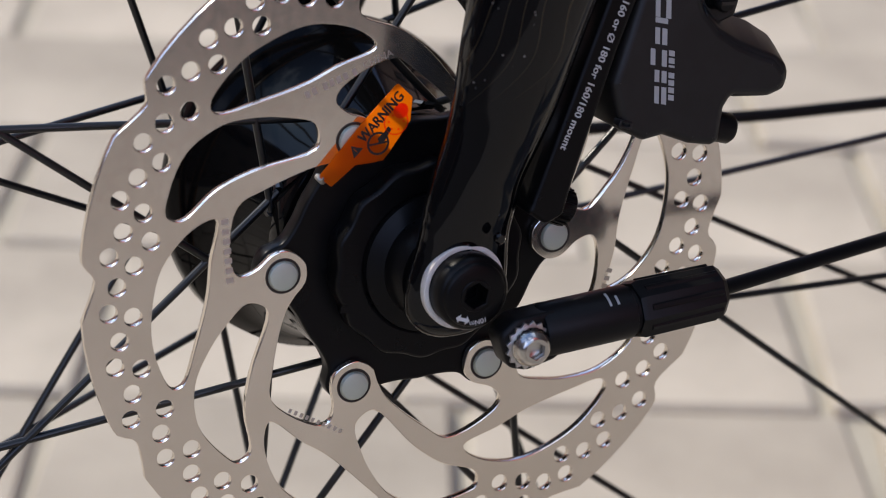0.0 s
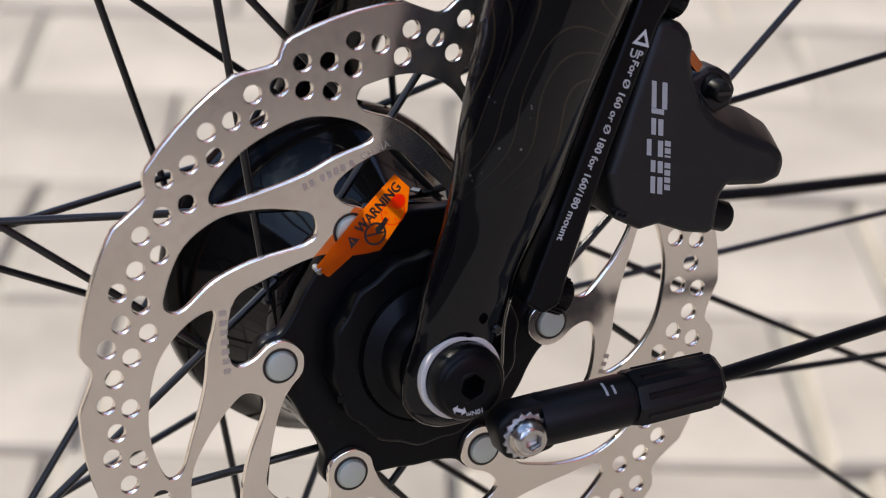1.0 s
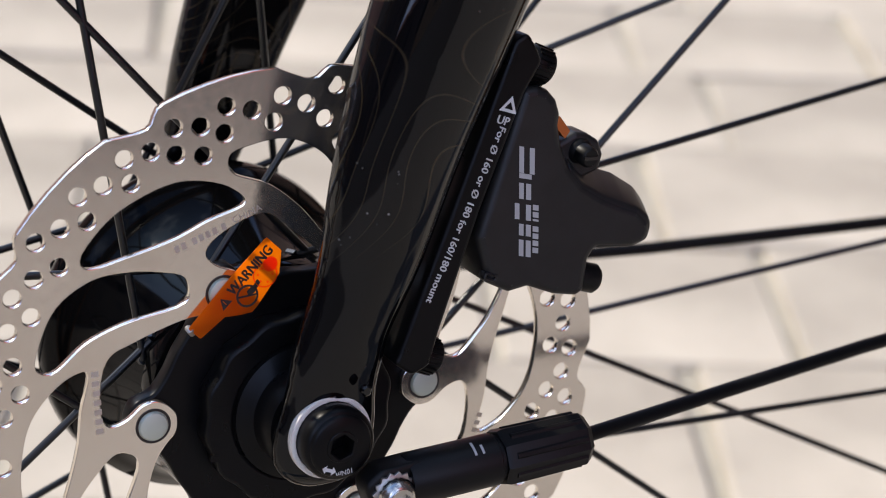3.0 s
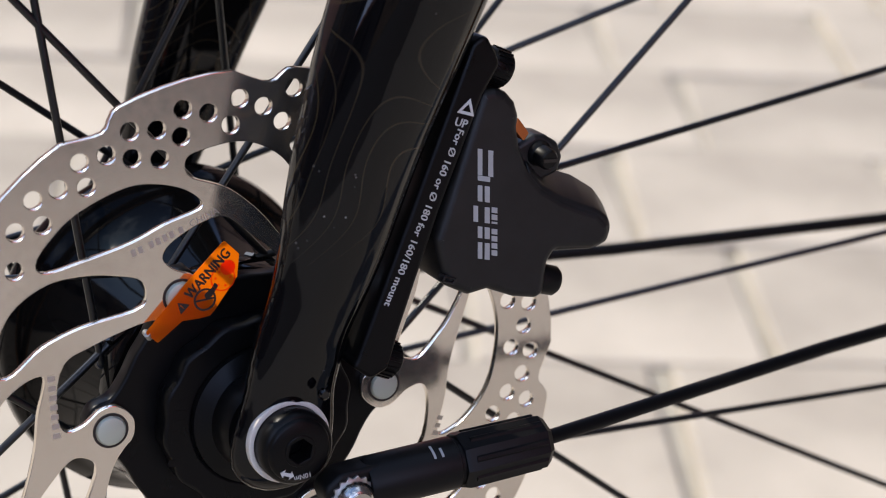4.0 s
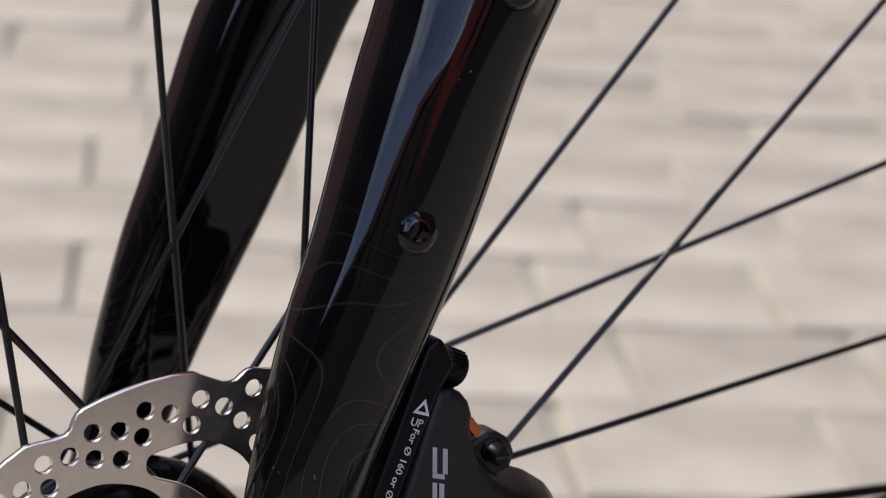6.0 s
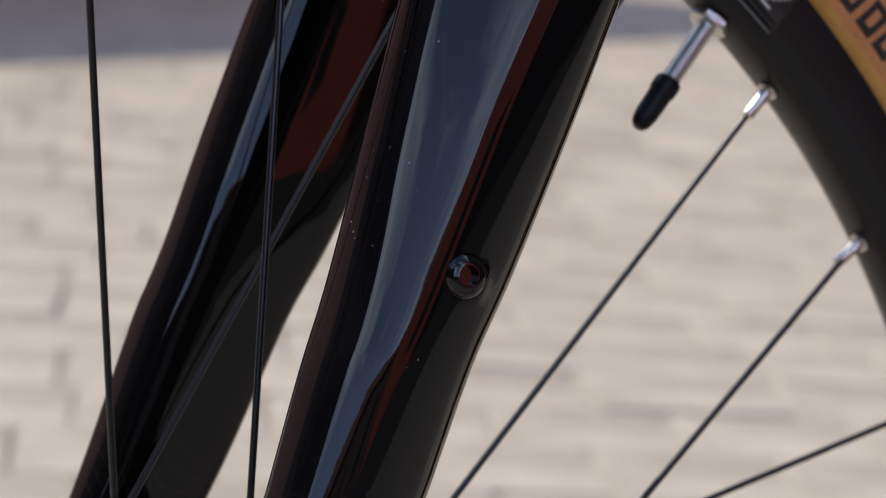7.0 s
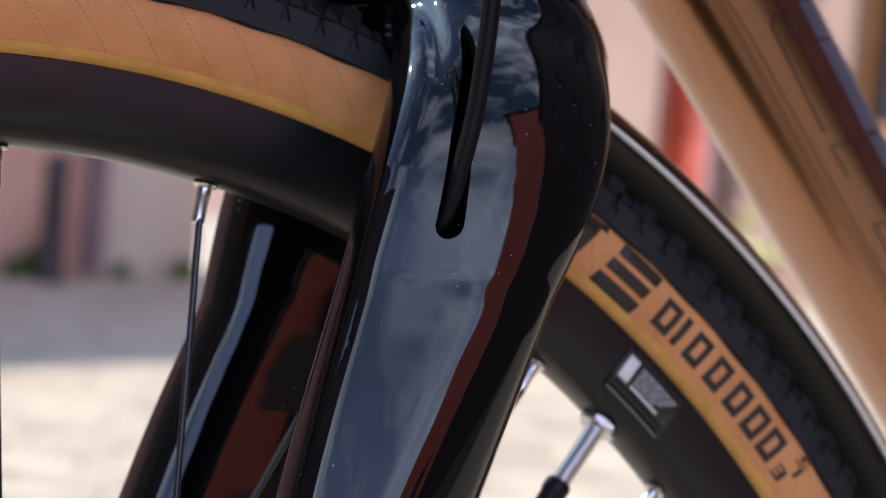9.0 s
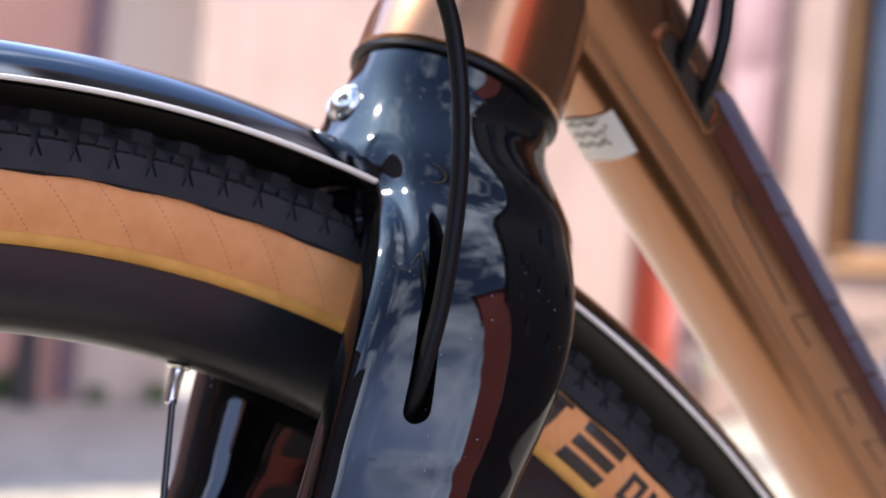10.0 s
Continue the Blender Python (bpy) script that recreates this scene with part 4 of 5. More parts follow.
    # blanking bolts on the outer face
    for x, z, y in BOLTS:
        b = turned([(0.0, 0.0), (0.0, 0.0056), (0.0012, 0.0056), (0.0034, 0.0044), (0.0042, 0.0028), (0.0042, 0.0024), (0.0022, 0.0022), (0.0022, 0.0)], (x, y + 0.0015, z), (-0.12, -1, 0.1), 32)
        part("blanking_bolt", b, GLOSS, f, "round black bolt head in the fork leg")
    part("hose_grommet", turned([(0.0, 0.0), (0.0, 0.0012), (0.0012, 0.0013), (0.0016, 0.0009), (0.0016, 0.0)], (0.0073, -0.0622, 0.0112), (0, -1, 0), 16), GLOSS, f)
    return f


fork()


TORQUE, ARROW = (0.0003, -0.0056), (-0.0034, -0.0049)


def thru_axle():
    ax = part("thru_axle", lathe([(-0.0560, 0.0), (-0.0560, 0.0032), (-0.0620, 0.0032), (-0.0620, 0.0066), (-0.0616, 0.0073), (-0.0611, 0.0075), (-0.0608, 0.0081), (-0.0601, 0.0086), (-0.0580, 0.0087), (-0.0540, 0.0084), (-0.0540, 0.0)], 64), ANODISED, bicycle, "black thru-axle head with a hexagon socket")
    part("socket", plate([circle(0, 0, 0.0038, 40), circle(0, 0, 0.0030, 6, 0.3)], -0.0622, -0.0570, 0.00025), ANODISED, ax)
    part("washer", plate([circle(0, 0, 0.0099, 64), circle(0, 0, 0.0086, 64)], -0.0562, -0.0540, 0.0003), LIGHT_TRIM, ax, "pale ring behind the axle head")
    part("torque_mark", moved(lettering("10Nm", 0.0017, 0.00003, 1.0, "CENTER"), on_side(TORQUE[0], -0.06212, TORQUE[1], 186)), WHITE_INK, ax)
    arrow = [(-0.0018, 0), (-0.0008, 0.0010), (-0.0008, 0.0004), (0.0008, 0.0004), (0.0008, 0.0010), (0.0018, 0), (0.0008, -0.0010), (0.0008, -0.0004), (-0.0008, -0.0004), (-0.0008, -0.0010)]
    part("arrow_mark", moved(plate_mesh([arrow], 0.00006, 0.000001), on_side(ARROW[0], -0.06212, ARROW[1], -24)), WHITE_INK, ax)
    return ax


thru_axle().location.y = -0.0038


# ---- brake caliper ----
def pts_mm(*p):
    return [(x * MM, z * MM) for x, z in p]


def caliper():
    body = rounded(pts_mm((37.5, 41), (40.5, 30.2), (44, 27), (50.3, 24.6), (58, 22.8), (66.0, 22.8), (68.0, 32.0), (84, 30.6), (87.2, 34.5), (86.4, 39.5), (81.8, 46.9), (72.5, 52.5), (66.4, 56.8), (61.0, 62.5), (60.2, 70.2), (57.0, 73.8), (51.5, 74.2)), 0.0022)
    front = rounded(pts_mm((37.5, 41), (40.2, 29.6), (46.1, 26.3), (51.2, 26.9), (58.0, 23.8), (64.1, 22.4), (66.1, 23.3), (67.3, 31.1), (69.1, 33.6), (79.1, 32.2), (82.2, 32.8), (84.0, 34.8), (84.0, 37.7), (80.7, 41.4), (76.4, 43.2), (70.9, 46.0), (65.5, 49.8), (61.7, 54.7), (59.6, 60.2), (58.9, 64.8), (59.3, 67.4), (58.3, 70.7), (56.1, 73.3), (53.2, 74.4), (49.6, 74.3)), 0.0018)
    c = part("brake_caliper", plate([front], -0.0550, -0.0385, 0.0020, 4), SATIN, bicycle, "dark grey hydraulic disc brake caliper with pale lettering")
    part("inner_half", plate([body], -0.0315, -0.0170, 0.0014, 2), SATIN, c)
    part("bridge", plate([rounded(pts_mm((82.6, 33), (87, 34.5), (86.4, 39.5), (82.6, 45)), 0.001)], -0.0386, -0.0314, 0.0004), SATIN, c)
    # wing with a broad slanting upper flank
    bm = bmesh.new()
    n = [(66.0, 57.0), (68.5, 53.2), (75.1, 49.8), (79.5, 48.1), (85.9, 43.6), (88.5, 39.6), (90.6, 35.2), (89.0, 31.6), (83.5, 30.4), (70.0, 32.0), (60.0, 46.0)]
    top = [(61.7, 54.7), (65.5, 49.8), (70.9, 46.1), (76.4, 43.4), (80.7, 41.6), (83.7, 39.2), (84.1, 36.5), (83.2, 33.4), (79.0, 32.2), (69.0, 33.4), (60.0, 46.0)]
    lo = [bm.verts.new((x * MM, -0.0430, z * MM)) for x, z in n]
    hi = [bm.verts.new((x * MM, -0.0545, z * MM)) for x, z in top]
    for k in range(len(n)):
        bm.faces.new((lo[k], lo[(k + 1) % len(n)], hi[(k + 1) % len(n)], hi[k]))
    bm.faces.new(hi)
    bm.faces.new(lo[::-1])
    bmesh.ops.recalc_face_normals(bm, faces=bm.faces)
    bmesh.ops.bevel(bm, geom=bm.edges, offset=0.0011, segments=3, affect="EDGES", profile=0.5)
    part("wing", bm, SATIN, c)
    part("bleed_boss", plate([rounded(pts_mm((58.5, 58.0), (63.0, 59.6), (66.0, 61.0), (69.0, 60.4), (72.2, 58.2), (73.6, 54.6), (72.4, 51.0), (66.0, 49.0), (60.0, 50.0)), 0.0016)], -0.0500, -0.0420, 0.0012, 3), SATIN, c)
    # bleed screw with a slot
    part("bleed_screw", join(turned([(-0.009, 0.0), (-0.009, 0.0034), (0.0010, 0.0032), (0.0018, 0.0025), (0.0046, 0.0025), (0.0052, 0.0020), (0.0052, 0.0)], (0.0671, -0.0490, 0.0563), (0.10, -0.94, -0.14), 24)), PLASTIC, c, "slotted black bleed screw")
    # black bar laid on the head; its colour stands for the slot's shade
    part("screw_slot", moved(plate_mesh([box_loop(-0.0020, -0.00040, 0.0020, 0.00040)], 0.0004, 0.00001), Matrix.Translation(Vector((0.0671, -0.0490, 0.0563)) + Vector((0.10, -0.94, -0.14)).normalized() * 0.0053) @ Vector((0, 0, 1)).rotation_difference(Vector((0.10, -0.94, -0.14))).to_matrix().to_4x4()), INK, c)
    part("pad_clip", plate([rounded(pts_mm((59.6, 66.8), (62.6, 62.6), (61.2, 60.8), (58.8, 63.8)), 0.0004)], -0.0532, -0.0400, 0.0002), COPPER_PAD, c, "copper-coloured spring tab")
    # pad pin cap at the lower corner
    part("pin_cap", join(turned([(0.0, 0.0), (0.0, 0.0031), (0.0008, 0.0031), (0.0010, 0.0036), (0.0056, 0.0036), (0.0066, 0.0028), (0.0066, 0.0)], (0.0655, -0.0500, 0.0263), (1.0, -0.12, -0.33), 24)), PLASTIC, c, "black rubber cap on the caliper")
    part("recess", plate([rounded(pts_mm((38.7, 31.1), (42.1, 29.8), (42.7, 31.4), (39.3, 32.7)), 0.0005), rounded(pts_mm((39.5, 31.4), (41.6, 30.6), (41.9, 31.3), (39.8, 32.1)), 0.0003)], -0.0556, -0.0528, 0.0002), SATIN, c)
    # slanted word of plain shapes, and a smaller word beside it
    y = -0.05508
    def glyphs(name, x, z, turn, pieces, mat):
        me = plate_mesh([box_loop(*(v * MM for v in p)) for p in pieces], 0.00006, 0.000001)
        part(name, moved(me, on_side(x, y, z, turn, 0.28)), mat, c)
    for k, (u0, u1, h) in enumerate(((0, 6.2, 4.0), (6.3, 7.5, 3.2), (8.6, 12.4, 3.1), (13.6, 17.4, 3.1), (18.4, 21.2, 3.1), (22.2, 26.2, 3.1))):
        low = -1.1 if k == 3 else 0
        glyphs("caliper_word", 0.0482, 0.0614, -90, [(u0, low, u1, low + 1.2), (u0, h - 1.3, u1, h)] if u1 - u0 > 2 else [(u0, 0, u1, h)], GREY_INK)
    for k in range(7):
        glyphs("caliper_maker_mark", 0.0518, 0.0470, -90, [(1.72 * k, 0, 1.72 * k + (0.5 if k == 2 else 1.3), 1.5)], GREY_INK)
    return c


caliper().location = (0.0004, -0.0033, HUB - 0.0003)


def adapter():
    """Flat plate between fork leg and caliper with its two bolts."""
    d = Vector((-0.424, -0.906))
    n = Vector((0.906, -0.424))
    top, low = Vector((0.0497, 0.0845)), Vector((0.0200, 0.0150))
    ring = [top + n * 0.0030, top + n * 0.0052 + d * 0.002, top + n * 0.0040 + d * 0.010, top.lerp(low, 0.5) + n * 0.0034, low + n * 0.0042 - d * 0.008, low + n * 0.0052, low + n * 0.0020 + d * 0.0035, low - n * 0.0036 + d * 0.002, low - n * 0.0034, top - n * 0.0034, top - n * 0.0010 - d * 0.003]
    a = part("caliper_adapter", plate([rounded([tuple(p) for p in ring], 0.0022)], -0.0560, -0.0440, 0.0009, 2), ANODISED, bicycle, "black mounting plate with pale printed words")
    for at in ((0.0535, 0.0792), (0.0245, 0.0138)):
        prof = [(0.0, 0.0), (0.0, 0.0040), (0.0004, 0.0043)]
        bolt = turned(prof + [(0.0050, 0.0043), (0.0056, 0.0038), (0.0056, 0.0020), (0.0036, 0.0018), (0.0036, 0.0)], (at[0], -0.0490, at[1]), (0.906, 0, -0.424), 24)
        b = part("mount_bolt", bolt, ANODISED, a, "knurled black bolt")
        ridges = []
        for k in range(20):
            t = 2 * math.pi * k / 20
            r = box_bm(-0.0002, 0.0006, 0.0041, 0.0002, 0.0048, 0.0046)
            q = Vector((0, 1, 0)).rotation_difference(Vector((0.906, 0, -0.424)))
            bmesh.ops.transform(r, matrix=Matrix.Translation((at[0], -0.0490, at[1])) @ q.to_matrix().to_4x4() @ Matrix.Rotation(t, 4, "Y"), verts=r.verts)
            ridges.append(r)
        part("knurling", join(*ridges), ANODISED, b)
    turn = math.degrees(math.atan2(d.y, d.x))
    start = top + d * 0.0205 - n * 0.0010
    part("adapter_text", moved(fitted(bold("For Ø 160 or Ø 180 for 160/180 mount", 0.00255, 1.0), 0.0432), on_side(0.0428, -0.05605, 0.0672, -116.2)), WHITE_INK, a)
    at = top + d * 0.0167 - n * 0.0018
    part("adapter_text", moved(bold("UP", 0.0027, 1.0), on_side(0.0416, -0.05605, 0.0680, -22)), WHITE_INK, a)
    tri = [(0, 0.0038), (-0.0023, 0), (0.0023, 0)]
    tin = [(0, 0.0025), (-0.0012, 0.0007), (0.0012, 0.0007)]
    part("up_arrow", moved(plate_mesh([tri, tin], 0.00006, 0.000001), on_side(0.0446, -0.05605, 0.0700, -20)), WHITE_INK, a)
    return a


adapter().location = (0.0004, -0.0033, HUB - 0.0003)


# ---- mudguard and its stays ----
def mudguard():
    prof = []
    for k in range(13):
        t = -1 + 2 * k / 12
        prof.append((0.0245 * math.sin(t * 1.02) / math.sin(1.02), 0.3548 + 0.0133 * (math.cos(t * 1.02) - math.cos(1.02)) / (1 - math.cos(1.02))))
    inner = [(y * 0.95, r - 0.0012) for y, r in prof[::-1]]
    g = part("mudguard", lathe(prof + inner, 200, closed=True, start=-35, sweep=200), GUARD_BLACK, bicycle, "glossy black mudguard with a pale edge")
    part("guard_lining", lathe([(y * 0.93, r - 0.0016) for y, r in prof], 200, start=-35, sweep=200), PLASTIC, g, "matt black inside of the mudguard")
    for s in (-1, 1):
        edge = [(s * 0.0243, 0.3538), (s * 0.0251, 0.3541), (s * 0.0253, 0.3548), (s * 0.0248, 0.3552), (s * 0.0240, 0.3546)]
        part("edge_trim", lathe(edge, 200, closed=True, start=-35, sweep=200), LIGHT_TRIM, g, "pale grey rolled edge")
    # bracket and bolt at the crown
    at, face = GUARD_BOLT, GUARD_FACE
    part("guard_bolt", turned([(-0.010, 0.0), (-0.010, 0.0042), (0.0, 0.0042), (0.0, 0.0062), (0.0009, 0.0064), (0.0012, 0.0055), (0.0020, 0.0052), (0.0032, 0.0042), (0.0038, 0.0026), (0.0038, 0.0018), (0.0022, 0.0016), (0.0022, 0.0)], at + face * 0.001, face, 32), SILVER, g, "silver button-head bolt with washer")
    return g


guard = mudguard()


def stay(s):
    """One side's stay rod with its plastic clip; s is -1 on the brake side."""
    y = 0.0660 * s
    ax = Vector((1, 0, 0.02)).normalized()
    prof = [(0.0, 0.0), (0.0, 0.0058), (0.0010, 0.0062), (0.0225, 0.0062), (0.0229, 0.0056), (0.0245, 0.0056), (0.0245, 0.0)]
    start = Vector((0.0150, y, -0.0112))
    clip = part("stay_clip", turned(prof, start, ax, 28), PLASTIC, guard, "black plastic stay clip at the axle")
    lug = rounded(pts_mm((3.6, -9.2), (6.0, -17.2), (10.5, -18.6), (19.0, -17.0), (20, -5.4), (8.0, -6.0)), 0.003)
    part("clip_lug", plate([lug], y - 0.0036, y + 0.0036, 0.0010, 2), PLASTIC, clip)
    cap_prof = [(0.0238, 0.0), (0.0238, 0.0066), (0.0250, 0.0070), (0.0455, 0.0066), (0.0470, 0.0054), (0.0470, 0.0022), (0.046, 0.0)]
    part("clip_cap", turned(cap_prof, start, ax, 8), PLASTIC, clip, "faceted black end cap", 20)
    low = 0.0 if s < 0 else -0.0045        # the far rod droops a little
    turn = Matrix.Translation(start) @ Vector((0, 1, 0)).rotation_difference(ax).to_matrix().to_4x4()
    for y0, sweep in ((0.0160, 34), (0.0180, 22)):
        mark = lathe([(y0, 0.00622), (y0 + 0.0006, 0.00622), (y0 + 0.0006, 0.00630), (y0, 0.00630)], 10, True, 44 if s < 0 else 180, sweep)
        bmesh.ops.transform(mark, matrix=turn, verts=mark.verts)
        part("clip_mark", mark, GREY_INK, clip)
    for k in range(8):
        a = radians(45 * k + 22.5)
        rib = tube([(0.0059 * math.cos(a), 0.0262, 0.0059 * math.sin(a)), (0.0057 * math.cos(a), 0.0450, 0.0057 * math.sin(a))], 0.0010, 8)
        bmesh.ops.transform(rib, matrix=turn, verts=rib.verts)
        part("grip_rib", rib, PLASTIC, clip)
    far = Vector((0.358, 0.027 * s, -0.0093 + 1.6 * low))
    part("stay_rod", tube([start + ax * 0.044, Vector((0.155, 0.052 * s, -0.0091 + low)), far], 0.00185, 12), HOSE, clip, "thin black stay rod")
    # bolt with a toothed washer
    bx = Vector((0.0108, y + 0.0036 * s, -0.0123))
    out = Vector((0, s, 0))
    teeth = []
    for k in range(32):
        teeth.append(polar(5.7 if k % 2 else 4.9, 360 * k / 32))
    w = plate([teeth, circle(0, 0, 0.0030, 24)], -0.0006, 0.0006, 0.0001)
    w.transform(Matrix.Translation(bx))
    part("toothed_washer", w, DULL_SILVER, clip, "toothed steel washer", 20)
    part("clip_bolt", turned([(0.0, 0.0), (0.0, 0.0044), (0.0016, 0.0046), (0.0034, 0.0038), (0.0042, 0.0026), (0.0042, 0.0024), (0.0024, 0.0022), (0.0018, 0.0)], bx, out, 28), SILVER, clip, "silver button-head bolt")
    part("bolt_socket", moved(plate_mesh([circle(0, 0, 0.0029, 30), circle(0, 0, 0.0021, 6, 0.4)], 0.0012, 0.0001), Matrix.Translation(bx + out * 0.0037) @ FLAT), SILVER, clip)
    return clip


stay(-1)
stay(1)


# ---- brake hose ----
hose = glide([(0.0895, -0.0510, 0.270), (0.0915, -0.0600, 0.2805), (0.0938, -0.0630, 0.2930), (0.0962, -0.0650, 0.307), (0.0980, -0.0675, 0.330), (0.0974, -0.0690, 0.351), (0.0950, -0.0690, 0.370), (0.0905, -0.0690, 0.383), (0.081, -0.069, 0.402), (0.068, -0.069, 0.425)], 6)
part("brake_hose", tube(hose, 0.0023, 16), HOSE, bicycle, "black brake hose running into the fork leg")


# ---- bicycle frame ----
def frame_tubes():
    prof = [(0.0, 0.0), (0.0, 0.0304), (0.0010, 0.0314), (0.012, 0.0315), (0.030, 0.0300), (0.060, 0.0285), (0.110, 0.0280), (0.125, 0.0290), (0.126, 0.0)]
    head = part("head_tube", turned(prof, CROWN + STEER * 0.004, STEER, 72), COPPER, bicycle, "bronze metallic head tube")
    part("headset_ring", turned([(0.0012, 0.0), (0.0012, 0.0312), (0.0016, 0.0318), (0.0030, 0.0319), (0.0036, 0.0312), (0.0036, 0.0)], CROWN, STEER, 72), ANODISED, head, "black headset ring")
    # down tube, of rounded section
    a0, a1 = Vector((0.1730, -0.008, 0.4177)), Vector((0.3549, 0.0575, 0.2782))
    d = (a1 - a0).normalized()
    end = a0 + d * 0.62
    side = d.cross(Vector((0, 1, 0))).normalized()
    up = d.cross(side).normalized()
    bm = bmesh.new()
    rows = []
    for k in range(25):
        t = k / 24
        p = a0.lerp(end, t)
        h = 0.0238 + 0.002 * math.exp(-t * 18)
        rows.append(section(p, side, up, h, 0.0225, 48, 2.5))
    loft(bm, rows)
    dt = part("down_tube", bm, COPPER, bicycle, "bronze metallic down tube")
    return head, dt, a0, d, side, up


head, down_tube, DT0, DTD, DTS, DTU = frame_tubes()


def tube_trims():
    """Thin dark lines, decals, the hose entry and a small sticker on the down tube."""
    view = Vector((-0.45, -0.87, 0.1))
    near = DTU if DTU.dot(view) > 0 else -DTU
    top = DTS if DTS.z > 0 else -DTS

    def at(t, deg):
        """Place on the tube: along it in metres, round it in degrees from the near side towards the top."""
        a = radians(deg)
        c, s_ = math.cos(a), math.sin(a)
        x = (0.0240 + 0.002 * math.exp(-t / 0.62 * 18)) * math.copysign(abs(s_) ** 0.8, s_)
        y = 0.0225 * math.copysign(abs(c) ** 0.8, c)
        n = (top * s_ + near * c).normalized()
        return DT0 + DTD * t + top * x + near * y + n * 0.0003, n

    def outline(corners, r=0.0004):
        pts = []
        for (t0, g0), (t1, g1) in zip(corners, corners[1:]):
            for k in range(6):
                f = k / 6
                pts.append(at(t0 + (t1 - t0) * f, g0 + (g1 - g0) * f)[0])
        pts.append(at(*corners[-1])[0])
        return tube(pts, r, 6)
    lines = [[(0.030, -44), (0.060, -37), (0.095, -32), (0.300, -30)], [(0.112, 0), (0.098, -4), (0.096, -8), (0.099, -13), (0.146, -16)], [(0.159, -2), (0.152, -17), (0.168, -16)], [(0.200, -1), (0.192, -16), (0.210, -16)], [(0.228, -1), (0.220, -15), (0.236, -13)], [(0.250, -1), (0.244, -15), (0.270, -13)]]
    for k, l in enumerate(lines):
        part("trim_line", outline(l, 0.00022), DARK_PAPER, down_tube, "thin dark decorative line" if k == 0 else "")

    def panel(name, t0, t1, g0, g1, mat, label):
        bm = bmesh.new()
        rows = [[bm.verts.new(at(t0 + (t1 - t0) * i / 6 + 0.00042 * g, g)[0]) for g in (g0 + (g1 - g0) * j / 6 for j in range(7))] for i in range(7)]
        for a, b in zip(rows, rows[1:]):
            for j in range(6):
                bm.faces.new((a[j], a[j + 1], b[j + 1], b[j]))
        part(name, bm, mat, down_tube, label)
    panel("decal_stripe", 0.072, 0.330, -1, 12, RUST, "dark red-brown decal stripe")
    for t0, t1 in ((0.058, 0.0955), (0.0965, 0.1135), (0.1148, 0.158), (0.1595, 0.176), (0.1775, 0.196), (0.198, 0.228), (0.230, 0.290)):
        panel("decal_panel", t0, t1, 12.6, 50, SLATE, "slate violet decal panel")
    # hose entry: a rounded frame with two hoses
    c, n = at(0.0505, 0)
    ring = rounded([(-0.021, -0.005), (0.021, -0.005), (0.021, 0.005), (-0.021, 0.005)], 0.0045)
    hole = rounded([(-0.0175, -0.0035), (0.0175, -0.0035), (0.0175, 0.0035), (-0.0175, 0.0035)], 0.0033)
    basis = Matrix((DTD, n.cross(DTD), n)).transposed().to_4x4()
    port = part("hose_port", moved(plate_mesh([ring, hole], 0.0022, 0.0005), Matrix.Translation(c) @ basis), COPPER, down_tube, "bronze framed hose entry")
    # black sheet filling the opening, its colour standing for the shade inside
    part("port_recess", moved(plate_mesh([hole], 0.0006, 0.00002), Matrix.Translation(c) @ basis), INK, port)
    for off in (-0.0075, 0.0095):
        p = c + DTD * off
        pts = glide([p - n * 0.002 + DTD * 0.004, p + n * 0.003 + Vector((0, 0, 0.003)), p + n * 0.0065 + Vector((0.001, 0, 0.014)), p + n * 0.008 + Vector((0.003, 0, 0.034)), p + n * 0.008 + Vector((0.005, 0, 0.090))], 5)
        part("hose", tube(pts, 0.0024, 12), HOSE, port, "black hose entering the frame")
    # sticker
    bm = bmesh.new()
    grid = []
    for i in range(9):
        row = []
        for j in range(9):
            t = 0.0475 - 0.0055 * j / 8 + 0.0183 * i / 8
            g = -112 + 50 * j / 8
            p, n2 = at(t, g)
            row.append(bm.verts.new(p + n2 * 0.0002))
        grid.append(row)
    for i in range(8):
        for j in range(8):
            bm.faces.new((grid[i][j], grid[i + 1][j], grid[i + 1][j + 1], grid[i][j + 1]))
    st = part("sticker", bm, PAPER, down_tube, "small white sticker with dark marks")
    rnd = random.Random(9)
    for k in range(3):
        pts = []
        for q in range(9):
            p0, n2 = at(0.0490 + 0.0045 * k + 0.0010 * math.sin(2.3 * q + k) - 0.0004 * q, -106 + 3.4 * q)
            pts.append(p0 + n2 * 0.0003)
        part("sticker_mark", tube(glide(pts, 2), 0.0003, 6), INK, st)
    for k in range(7):
        p0, n2 = at(0.0465 + rnd.uniform(0, 0.012), -98 + rnd.uniform(0, 26))
        part("sticker_dot", turned([(0.0, 0.0), (0.0, 0.0006), (0.0003, 0.0005), (0.0003, 0.0)], p0 + n2 * 0.0002, n2, 10), INK, st)


tube_trims()


